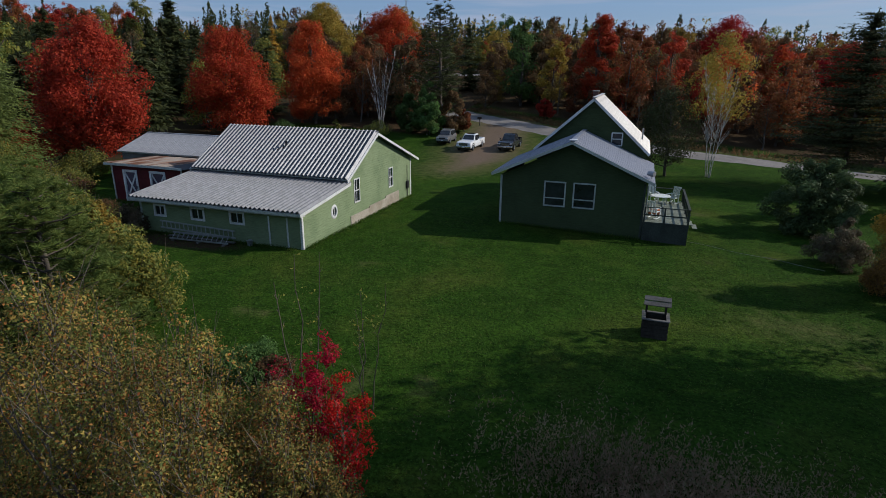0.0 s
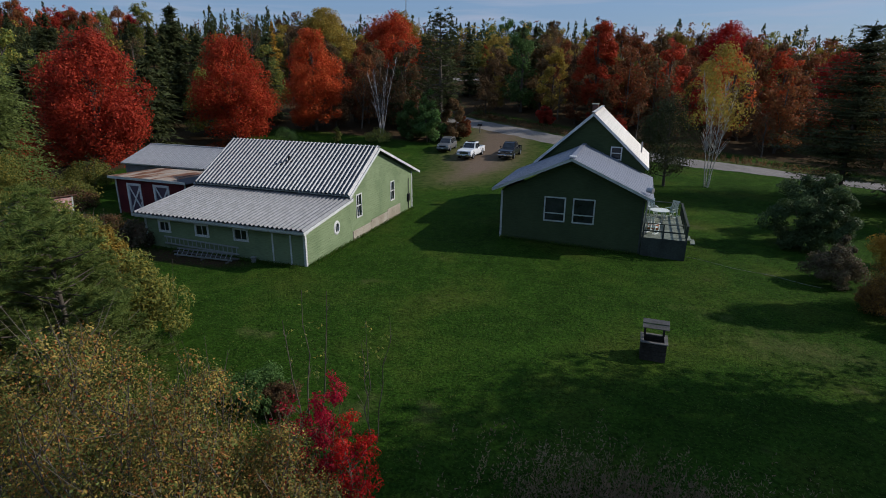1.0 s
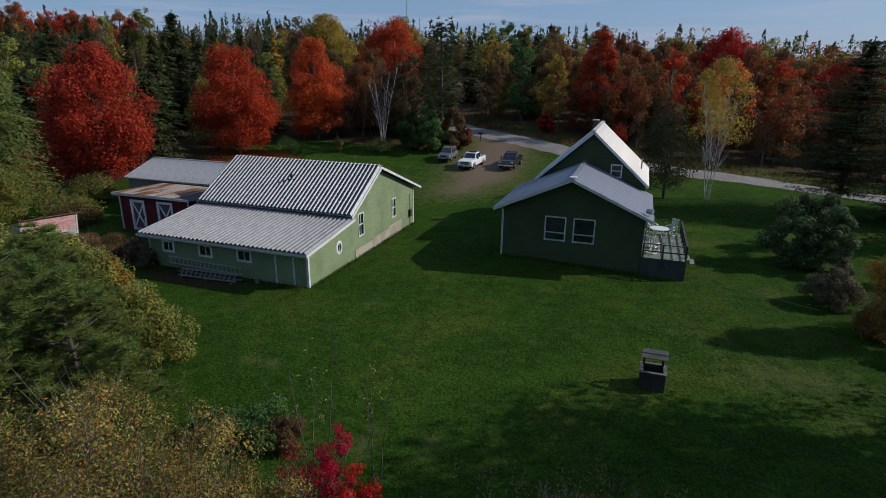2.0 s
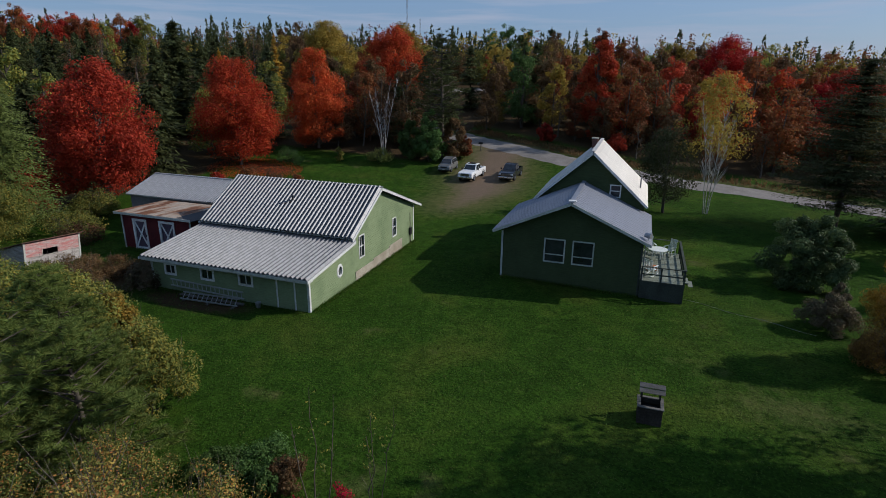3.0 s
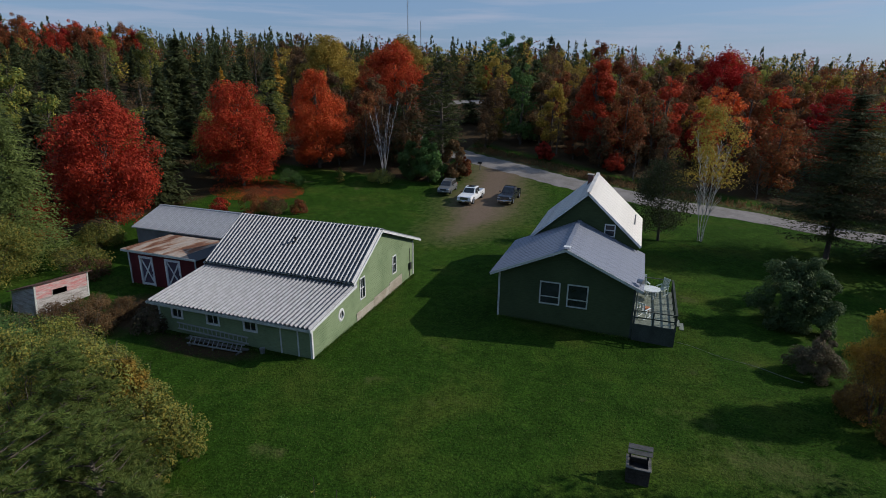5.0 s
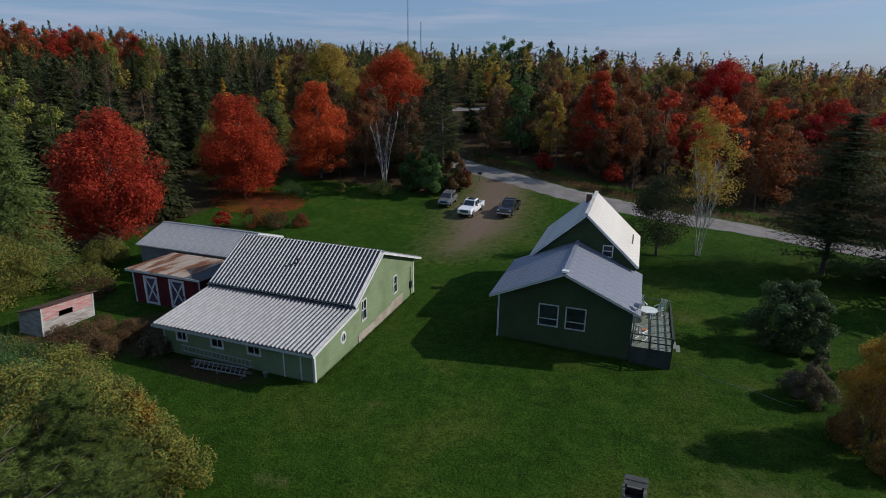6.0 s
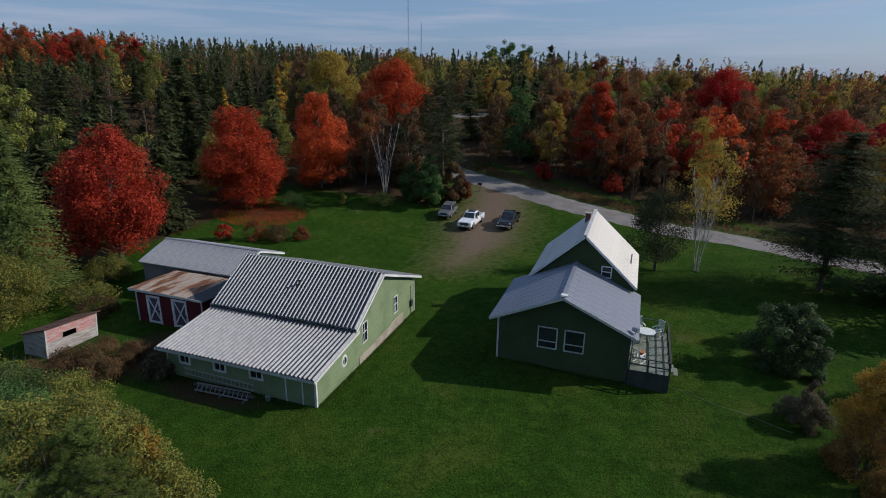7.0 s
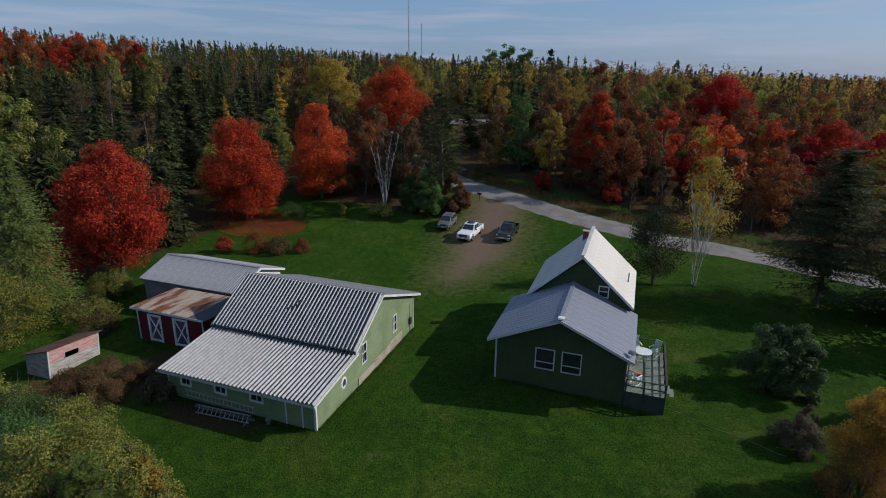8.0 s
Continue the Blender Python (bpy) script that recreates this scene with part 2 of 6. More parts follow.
# ---- mesh helpers ----
HOME = {}


def thing(name, at, label, category, group="", kind=""):
    e = new(name)
    e.empty_display_size = 0.3
    e.location = at
    HOME[e] = Vector(at)
    return tagged(e, label, category, group, kind)


def part(name, bm, mat, parent=None, label="", smooth=False):
    """Link a bmesh, built in the plan's own metres, as one mesh under parent."""
    me = bpy.data.meshes.new(name)
    home = HOME.get(parent, Vector((0, 0, 0))) if parent else Vector((0, 0, 0))
    bmesh.ops.recalc_face_normals(bm, faces=bm.faces[:])
    if home.length > 0:
        bmesh.ops.translate(bm, verts=bm.verts[:], vec=-home)
    bm.to_mesh(me)
    bm.free()
    if smooth:
        me.polygons.foreach_set("use_smooth", [True] * len(me.polygons))
    me.materials.append(mat)
    ob = new(name, me)
    if parent:
        ob.parent = parent
    HOME[ob] = home
    if label:
        ob["label"] = label
    return ob


def box(bm, x0, x1, y0, y1, z0, z1, bevel=0.0):
    made = bmesh.ops.create_cube(bm, size=1.0)["verts"]
    for v in made:
        v.co = Vector(((x0 + x1) / 2 + v.co.x * (x1 - x0), (y0 + y1) / 2 + v.co.y * (y1 - y0), (z0 + z1) / 2 + v.co.z * (z1 - z0)))
    if bevel > 0:
        es = list({e for v in made for e in v.link_edges})
        bmesh.ops.bevel(bm, geom=es, offset=bevel, segments=1, affect='EDGES')
    return made


def boxes(*dims, bevel=0.0):
    bm = bmesh.new()
    for d in dims:
        box(bm, *d, bevel=bevel)
    return bm


def hexa(bm, low, high):
    """A solid between two four-cornered faces."""
    a = [bm.verts.new(p) for p in low]
    b = [bm.verts.new(p) for p in high]
    bm.faces.new(a[::-1])
    bm.faces.new(b)
    for i in range(4):
        j = (i + 1) % 4
        bm.faces.new((a[i], a[j], b[j], b[i]))


def beam(bm, p, q, w, h):
    """A square bar from p to q."""
    p, q = Vector(p), Vector(q)
    d = (q - p).normalized()
    s = d.cross(Vector((0, 0, 1)))
    s = s.normalized() if s.length > 1e-4 else Vector((1, 0, 0))
    u = s.cross(d).normalized()
    o = [s * w / 2 + u * h / 2, -s * w / 2 + u * h / 2, -s * w / 2 - u * h / 2, s * w / 2 - u * h / 2]
    hexa(bm, [p + k for k in o], [q + k for k in o])


def rod(bm, p, q, r0, r1=None, sides=8):
    r1 = r0 if r1 is None else r1
    p, q = Vector(p), Vector(q)
    d = (q - p).normalized()
    s = d.orthogonal().normalized()
    u = d.cross(s)
    rings = []
    for c, r in ((p, r0), (q, r1)):
        rings.append([bm.verts.new(c + (s * math.cos(k * math.tau / sides) + u * math.sin(k * math.tau / sides)) * r) for k in range(sides)])
    for k in range(sides):
        j = (k + 1) % sides
        bm.faces.new((rings[0][k], rings[0][j], rings[1][j], rings[1][k]))
    bm.faces.new(rings[0][::-1])
    bm.faces.new(rings[1])


def extrude_profile(bm, pts, axis, a, b):
    """A closed outline, given in the other two axes, drawn out along axis from a to b."""
    def place(p, w):
        return {"x": (w, p[0], p[1]), "y": (p[0], w, p[1]), "z": (p[0], p[1], w)}[axis]
    lo = [bm.verts.new(place(p, a)) for p in pts]
    hi = [bm.verts.new(place(p, b)) for p in pts]
    bm.faces.new(lo)
    bm.faces.new(hi[::-1])
    for i in range(len(pts)):
        j = (i + 1) % len(pts)
        bm.faces.new((lo[i], lo[j], hi[j], hi[i]))


def wall(axis, at, thick, u0, u1, z0, top, holes=()):
    """A wall that stands along axis 'x' or 'y' with its outer face at 'at', a top line of (u, z) points, and openings cut through."""
    bm = bmesh.new()
    cuts = sorted({u0, u1, *[p[0] for p in top if u0 < p[0] < u1], *[h[0] for h in holes], *[h[1] for h in holes]})

    def height(u):
        for (ua, za), (ub, zb) in zip(top, top[1:]):
            if ua <= u <= ub:
                return za + (zb - za) * (u - ua) / max(ub - ua, 1e-6)
        return top[-1][1]

    def put(u, z, w):
        return (u, w, z) if axis == "x" else (w, u, z)
    for a, b in zip(cuts, cuts[1:]):
        if b - a < 1e-4:
            continue
        ea, eb = height(a + 1e-5), height(b - 1e-5)
        mid = (a + b) / 2
        lows = [z0]
        spans = []
        for h in sorted([h for h in holes if h[0] <= mid <= h[1]], key=lambda k: k[2]):
            spans.append((lows[-1], lows[-1], h[2], h[2]))
            lows.append(h[3])
        spans.append((lows[-1], lows[-1], ea, eb))
        for la, lb, ha, hb in spans:
            hexa(bm, [put(a, la, at), put(b, lb, at), put(b, lb, at + thick), put(a, la, at + thick)],
                 [put(a, ha, at), put(b, hb, at), put(b, hb, at + thick), put(a, ha, at + thick)])
    bmesh.ops.remove_doubles(bm, verts=bm.verts[:], dist=0.0005)
    seen = {}
    for f in bm.faces:
        seen.setdefault(frozenset(v.index for v in f.verts), []).append(f)
    bmesh.ops.delete(bm, geom=[f for same in seen.values() if len(same) > 1 for f in same], context='FACES_ONLY')
    return bm


def window(parent, axis, at, out, u0, u1, z0, z1, mat, trim=0.09, bars_u=(), bars_z=(), recess=0.06, label="white-painted window"):
    """A window in an opening: casing, sash bars and glass. out: +1 or -1, the way outside along the wall's normal."""
    def put(ua, ub, za, zb, wa, wb):
        wa, wb = sorted((at + out * wa, at + out * wb))
        return (ua, ub, wa, wb, za, zb) if axis == "x" else (wa, wb, ua, ub, za, zb)
    bm = boxes(put(u0 - trim, u0, z0 - trim, z1 + trim, -0.03, 0.035), put(u1, u1 + trim, z0 - trim, z1 + trim, -0.03, 0.035),
               put(u0, u1, z1, z1 + trim, -0.03, 0.035), put(u0, u1, z0 - trim, z0, -0.03, 0.045))
    w = part("window", bm, mat, parent, label)
    for b in bars_u:
        part("sash_bar", boxes(put(b - 0.02, b + 0.02, z0, z1, -0.05, -0.01)), mat, w)
    for b in bars_z:
        part("sash_bar", boxes(put(u0, u1, b - 0.035, b + 0.035, -0.045, -0.005)), mat, w)
    part("pane", boxes(put(u0, u1, z0, z1, -recess - 0.01, -recess)), M_GLASS, w)
    return w


def sheet_mesh(width, length, ribs, rib_h, rib_w, thick=0.012):
    """One roof sheet: x across, y down the slope from 0 to length, with raised ribs."""
    prof = [(0.0, 0.0)]
    step = width / ribs
    for i in range(ribs):
        c = (i + 0.5) * step
        prof += [(c - rib_w * 0.5, 0), (c - rib_w * 0.10, rib_h), (c + rib_w * 0.10, rib_h), (c + rib_w * 0.5, 0)]
    prof.append((width, 0.0))
    bm = bmesh.new()
    rows = []
    for y in (0.0, length):
        rows.append(([bm.verts.new((x, y, z)) for x, z in prof], [bm.verts.new((x, y, z - thick)) for x, z in prof]))
    (t0, b0), (t1, b1) = rows
    for i in range(len(prof) - 1):
        bm.faces.new((t0[i], t0[i + 1], t1[i + 1], t1[i]))
        bm.faces.new((b0[i + 1], b0[i], b1[i], b1[i + 1]))
        bm.faces.new((t0[i + 1], t0[i], b0[i], b0[i + 1]))
        bm.faces.new((t1[i], t1[i + 1], b1[i + 1], b1[i]))
    bmesh.ops.recalc_face_normals(bm, faces=bm.faces[:])
    me = bpy.data.meshes.new("roof_sheet")
    bm.to_mesh(me)
    bm.free()
    return me


def roof_slope(parent, origin, along, down, length_along, length_down, sheets, ribs, rib_h, rib_w, mat, label):
    """A slope laid with ribbed sheets, each a piece of its own, on a thin deck."""
    along, down = Vector(along).normalized(), Vector(down).normalized()
    up = along.cross(down)
    if up.z < 0:
        up = -up
    origin = Vector(origin)
    bm = bmesh.new()
    p = [origin, origin + along * length_along, origin + along * length_along + down * length_down, origin + down * length_down]
    hexa(bm, [q - up * 0.10 for q in p], [q - up * 0.016 for q in p])
    slope = part("roof", bm, M_TRIMDIM, parent, label)
    w = length_along / sheets
    me = sheet_mesh(w - 0.004, length_down + 0.03, ribs, rib_h, rib_w)
    me.materials.append(mat)
    side = along if along.cross(down).z > 0 else -along
    for i in range(sheets):
        k = i if side == along else i + 1
        o = new("roof_sheet", me)
        m = Matrix((side, down, up)).transposed().to_4x4()
        m.translation = origin + along * (w * k) - HOME[parent]
        o.matrix_local = m
        o.parent = slope
    return slope


# ---- lie of the land ----
def softplus(v, w):
    v = np.clip(v / w, -30, 30)
    return w * np.log1p(np.exp(v))


def ground_z(x, y):
    """Height of the ground: a flat yard, a rise beyond the drive, a fall to the east, wooded hills far off."""
    a = (x - 17.0) / (np.abs(y + 25.0) + 60.0)
    top = 7.0 + 70.0 / (1.0 + np.exp((a + 0.02) * 10.0))
    s = 0.12 * softplus(y - 44.0 - 0.35 * (x + 3.0), 3.0)
    left = 0.075 * softplus(-x - 60.0, 12.0)
    return top * (1.0 - np.exp(-(s + left) / top)) - 0.035 * np.minimum(softplus(x - 8.0, 3.0), 40.0)


def gz(x, y):
    return float(ground_z(np.array(float(x)), np.array(float(y))))


# ---- ground, drive and road ----
ROAD = [(140, 40), (70, 47), (45, 49.0), (31, 53.0), (23.5, 53.4), (17.4, 54.9), (12.7, 56.2), (7.6, 57.6), (1.8, 60.2), (-5.0, 63.2), (-10.5, 65.6), (-17.0, 70.0), (-27.0, 78.0), (-36.0, 91.0), (-36.0, 106.0), (-27.0, 117.0), (-14.0, 122.0)]


def smooth_line(pts, n):
    """Points spread evenly along a Catmull-Rom line."""
    out = []
    p = [Vector((*q, 0)) for q in pts]
    p = [p[0] * 2 - p[1], *p, p[-1] * 2 - p[-2]]
    for i in range(1, len(p) - 2):
        for k in range(n):
            t = k / n
            out.append(0.5 * (2 * p[i] + (p[i + 1] - p[i - 1]) * t + (2 * p[i - 1] - 5 * p[i] + 4 * p[i + 1] - p[i + 2]) * t * t + (3 * p[i] - p[i - 1] - 3 * p[i + 1] + p[i + 2]) * t ** 3))
    out.append(p[-2])
    return out


ROAD_LINE = smooth_line(ROAD, 8)
ROAD_XY = np.array([(p.x, p.y) for p in ROAD_LINE])
DRIVE_XY = np.array([(p.x, p.y) for p in smooth_line([(-0.8, 26.0), (-0.6, 31.0), (-0.4, 37.0), (-1.6, 44.0), (-1.8, 50.0), (-2.6, 56.0), (-2.8, 61.0)], 8)])


def away(x, y, line):
    """Distance from points to a line of points."""
    d = np.full(np.shape(x), 1e9)
    for (ax, ay), (bx, by) in zip(line[:-1], line[1:]):
        vx, vy = bx - ax, by - ay
        t = np.clip(((x - ax) * vx + (y - ay) * vy) / (vx * vx + vy * vy), 0, 1)
        d = np.minimum(d, np.hypot(x - ax - t * vx, y - ay - t * vy))
    return d


def axis_steps(lo, core0, core1, hi, step):
    mid = list(np.arange(core0, core1, step))
    out, d, v = [], step, core1
    while v < hi:
        out.append(v)
        d *= 1.16
        v += d
    out.append(hi)
    low, d, v = [], step, core0
    while v > lo:
        d *= 1.16
        v -= d
        low.append(max(v, lo))
    return np.array(sorted(set(low + mid + out)))


def build_ground():
    xs = axis_steps(-1700, -38, 46, 1700, 0.75)
    ys = axis_steps(-700, -26, 72, 2600, 0.75)
    X, Y = np.meshgrid(xs, ys)
    Z = ground_z(X, Y)
    near = (np.abs(X) < 60) & (Y < 90)
    Z = Z + np.where(near, 0.02 * np.sin(X * 0.9 + 1.3 * np.sin(Y * 0.5)) * np.cos(Y * 0.7), 0)
    nx, ny = len(xs), len(ys)
    me = bpy.data.meshes.new("ground")
    i = np.arange(nx * ny).reshape(ny, nx)
    quads = np.stack([i[:-1, :-1], i[:-1, 1:], i[1:, 1:], i[1:, :-1]], -1).reshape(-1, 4)
    me.from_pydata(np.stack([X, Y, Z], -1).reshape(-1, 3).tolist(), [], quads.tolist())
    me.polygons.foreach_set("use_smooth", [True] * len(me.polygons))
    wide = np.interp(Y, [20, 27, 34, 40, 47, 54, 60, 64], [0.5, 1.5, 2.6, 5.0, 5.6, 4.6, 6.0, 6.5])
    gravel = np.clip(1.15 - away(X, Y, DRIVE_XY) / wide, 0, 1) * np.clip((Y - 22) / 14, 0, 1)
    dry_edge = 0.85 * np.clip(1.25 - away(X, Y, DRIVE_XY) / (wide + 5.0), 0, 1) * np.clip((Y - 16) / 14, 0, 1)
    for px, py, rx, ry, a in ((25.0, -0.5, 6.0, 3.0, 0.55), (21.0, 2.0, 5.0, 2.5, 0.4), (2.6, -8.2, 1.6, 1.0, 0.6), (9.2, -11.6, 1.4, 2.2, 0.55), (13.0, -3.0, 6.0, 3.0, 0.3)):
        dry_edge = np.maximum(dry_edge, a * np.clip(1.25 - np.hypot((X - px) / rx, (Y - py) / ry), 0, 1))
    verge = np.clip(1.0 - np.abs(away(X, Y, ROAD_XY) - 4.2) / 3.2, 0, 1) * (Y > np.interp(X, ROAD_XY[::-1][48:, 0], ROAD_XY[::-1][48:, 1]))
    wood = np.clip((away(X, Y, ROAD_XY) - 6) / 6, 0, 1) * (Y - np.interp(X, ROAD_XY[::-1][40:, 0], ROAD_XY[::-1][40:, 1]) > 4)
    wood = np.maximum(wood, np.clip((-35 - X) / 4, 0, 1))
    wood = np.maximum(wood, np.clip((Y - 48) / 4, 0, 1) * (X < -12))
    wood = np.maximum(wood, np.clip(1.2 - np.hypot((X + 31.5) / 6.5, (Y - 38) / 3.5), 0, 1))
    # dark earth along the barn front, which also deepens the shade there
    wood = np.maximum(wood, np.clip(1.3 - np.hypot((X + 7.4) / 4.6, (Y + 1.0) / 1.5), 0, 1))
    # barn's shadow painted darker into the lawn, with soil and brush
    wood = np.maximum(wood, np.clip(1.3 - np.hypot((X + 14.6) / 3.6, (Y - 2.0) / 4.2), 0, 1))
    for name, a in (("gravel", gravel), ("verge", np.maximum(verge, dry_edge)), ("litter_and_shade", wood)):
        at = me.attributes.new(name, 'FLOAT', 'POINT')
        at.data.foreach_set("value", a.astype(np.float32).ravel())
    ob = new("ground", me)
    tagged(ob, "mown green lawn with worn patches running into woodland floor", "ground", "", "structure")
    return ob


def ground_material():
    m, n, l, b = material("lawn_gravel_litter_and_barn_shade", 0.95, 0, 0.04)

    def att(name):
        a = n.new("ShaderNodeAttribute")
        a.attribute_name = name
        return a.outputs["Fac"]
    big = noise_node(n, l, 0.16, 5)
    mid = noise_node(n, l, 1.3, 6, None, 0.65)
    fine = noise_node(n, l, 7.0, 6, None, 0.75)
    g1 = ramp(n, [(0.30, (0.019, 0.046, 0.005)), (0.5, (0.026, 0.062, 0.007)), (0.68, (0.046, 0.072, 0.011))])
    l.new(big.outputs["Fac"], g1.inputs["Fac"])
    g2 = ramp(n, [(0.25, (0.55, 0.6, 0.55)), (0.5, (0.95, 0.95, 0.95)), (0.75, (1.35, 1.28, 1.2))])
    l.new(mid.outputs["Fac"], g2.inputs["Fac"])
    g3 = ramp(n, [(0.34, (0.36, 0.38, 0.36)), (0.66, (1.66, 1.62, 1.5))])
    l.new(fine.outputs["Fac"], g3.inputs["Fac"])
    grass = mixed(n, l, mixed(n, l, g1.outputs["Color"], g2.outputs["Color"], 1.0, 'MULTIPLY'), g3.outputs["Color"], 1.0, 'MULTIPLY')
    worn_spots = ramp(n, [(0.66, (0, 0, 0)), (0.78, (0.6, 0.6, 0.6))])
    patch = noise_node(n, l, 0.33, 4)
    l.new(patch.outputs["Fac"], worn_spots.inputs["Fac"])
    grass = mixed(n, l, grass, (0.105, 0.095, 0.042), worn_spots.outputs["Color"])
    gr = ramp(n, [(0.3, (0.115, 0.082, 0.058)), (0.7, (0.185, 0.138, 0.100))])
    l.new(fine.outputs["Fac"], gr.inputs["Fac"])

    def masked(name, lo, hi):
        add = n.new("ShaderNodeMath")
        add.operation = 'MULTIPLY_ADD'
        l.new(mid.outputs["Fac"], add.inputs[0])
        add.inputs[1].default_value = 0.9
        l.new(att(name), add.inputs[2])
        r = ramp(n, [(lo, (0, 0, 0)), (hi, (1, 1, 1))])
        half = n.new("ShaderNodeMath")
        half.operation = 'MULTIPLY'
        half.inputs[1].default_value = 0.5
        l.new(add.outputs[0], half.inputs[0])
        l.new(half.outputs[0], r.inputs["Fac"])
        return r.outputs["Color"]
    dry = ramp(n, [(0.3, (0.075, 0.078, 0.028)), (0.7, (0.135, 0.12, 0.05))])
    l.new(fine.outputs["Fac"], dry.inputs["Fac"])
    c = mixed(n, l, grass, dry.outputs["Color"], masked("verge", 0.40, 0.72))
    c = mixed(n, l, c, gr.outputs["Color"], masked("gravel", 0.30, 0.70))
    # leaf floor of the woods, and the darkened ground round the barn
    lit = ramp(n, [(0.25, (0.030, 0.025, 0.013)), (0.5, (0.052, 0.036, 0.019)), (0.75, (0.09, 0.048, 0.025))])
    l.new(fine.outputs["Fac"], lit.inputs["Fac"])
    c = mixed(n, l, c, lit.outputs["Color"], masked("litter_and_shade", 0.36, 0.56))
    l.new(c, b.inputs["Base Color"])
    bump(n, l, b, fine.outputs["Fac"], 0.75, 0.12)
    return m


ground = build_ground()
ground.data.materials.append(ground_material())


def build_road():
    bm = bmesh.new()
    half = 2.6
    rows = []
    for i, p in enumerate(ROAD_LINE):
        q = ROAD_LINE[min(i + 1, len(ROAD_LINE) - 1)] - ROAD_LINE[max(i - 1, 0)]
        s = Vector((-q.y, q.x, 0)).normalized()
        wob = 0.15 * math.sin(i * 1.7)
        row = []
        for k in range(-3, 4):
            c = p + s * (half + (wob if abs(k) == 3 else 0)) * k / 3
            row.append(bm.verts.new((c.x, c.y, gz(c.x, c.y) + 0.09 - 0.015 * abs(k) ** 1.5)))
        rows.append(row)
    for a, b in zip(rows, rows[1:]):
        for k in range(6):
            bm.faces.new((a[k], a[k + 1], b[k + 1], b[k]))
    made = bmesh.ops.extrude_face_region(bm, geom=bm.faces[:])
    bmesh.ops.translate(bm, verts=[v for v in made["geom"] if isinstance(v, bmesh.types.BMVert)], vec=(0, 0, -0.16))
    m = worn("sunlit_gravel_road", (0.235, 0.215, 0.20), (0.17, 0.155, 0.14), 0.9, 0, 6, 0.5)
    ob = part("road", bm, m)
    tagged(ob, "pale grey gravel country road curving into the woods", "road", "", "structure")


build_road()


# ---- the green barn with its lean-to ----
def build_barn():
    b = thing("barn", (-5.85, 8.0, 0.0), "sage green clapboard barn with ribbed metal roof and lean-to", "barn")
    lean = [(0.0, 1.93), (4.95, 2.70), (4.96, 3.02), (9.31, 5.50), (15.88, 3.08)]
    oval = (3.28, 3.88, 1.08, 1.72)
    holes = [(6.28, 6.92, 1.45, 2.90), (11.68, 12.28, 1.48, 2.82), oval]
    part("wall", wall("y", 0.0, -0.15, 0.0, 15.88, -0.5, lean, holes), M_GREEN, b, "sage green clapboard gable wall")
    part("wall", wall("y", -11.7, 0.15, 0.0, 15.88, -0.5, lean), M_GREEN, b)
    fw = [(-10.52, -9.82, 1.15, 1.68), (-7.68, -6.88, 1.15, 1.72), (-4.82, -4.0, 1.18, 1.74)]
    part("wall", wall("x", 0.0, 0.15, -11.55, -0.15, -0.5, [(-11.55, 1.93), (-0.15, 1.93)], fw), M_GREEN, b, "low green front wall in shade")
    part("wall", wall("x", 15.88, -0.15, -11.55, -0.15, -0.5, [(-11.55, 3.05), (-0.15, 3.05)]), M_GREEN, b)
    part("inner_wall", wall("x", 4.97, 0.12, -11.55, -0.15, 1.0, [(-11.55, 3.0), (-0.15, 3.0)]), M_GREEN, b)
    for h in fw:
        u = h[0] + (h[1] - h[0]) * 0.5
        window(b, "x", 0.0, -1, *h, M_WHITE, 0.13, (u,), ())
    window(b, "y", 0.0, 1, *holes[0], M_WHITE, 0.08, (6.6,), (2.17,))
    window(b, "y", 0.0, 1, *holes[1], M_WHITE, 0.07, (11.98,), (2.15,))
    # oval window: a ring with a pane
    bm = bmesh.new()
    n = 20
    rings = []
    for ry, rz, x in ((0.34, 0.40, 0.04), (0.23, 0.29, 0.04), (0.23, 0.29, -0.06), (0.40, 0.46, 0.005)):
        rings.append([bm.verts.new((x, 3.58 + ry * math.cos(k * math.tau / n), 1.40 + rz * math.sin(k * math.tau / n))) for k in range(n)])
    for a, c in ((3, 0), (0, 1), (1, 2)):
        for k in range(n):
            j = (k + 1) % n
            bm.faces.new((rings[a][k], rings[a][j], rings[c][j], rings[c][k]))
    ow = part("oval_window", bm, M_WHITE, b, "white oval window")
    bm = bmesh.new()
    extrude_profile(bm, [(3.58 + 0.3 * math.cos(k * math.tau / n), 1.40 + 0.34 * math.sin(k * math.tau / n)) for k in range(n)], "x", -0.05, -0.03)
    part("pane", bm, M_GLASS, ow)
    part("sash_bar", boxes((-0.03, 0.01, 3.565, 3.595, 1.12, 1.68)), M_WHITE, ow)
    # foundation, stepped with the ground
    bm = bmesh.new()
    for y0, y1, z1 in ((5.6, 8.3, 0.62), (8.3, 11.0, 0.74), (11.0, 13.4, 0.90)):
        box(bm, -0.02, 0.05, y0, y1 - 0.01, -0.5, z1, 0.01)
    part("foundation", bm, M_CONCRETE, b, "stained bare concrete foundation")
    # roof slopes
    dl = (0, -5.85, -0.75)
    roof_slope(b, (-12.0, 5.3, 2.98), (1, 0, 0), dl, 12.32, Vector(dl).length, 10, 4, 0.15, 0.29, M_METAL, "low ribbed grey metal lean-to roof")
    du = (0, -4.46, -2.55)
    roof_slope(b, (-12.0, 9.33, 5.74), (1, 0, 0), du, 12.32, Vector(du).length, 10, 4, 0.17, 0.29, M_METAL, "ribbed grey metal roof")
    db = (0, 7.49, -2.76)
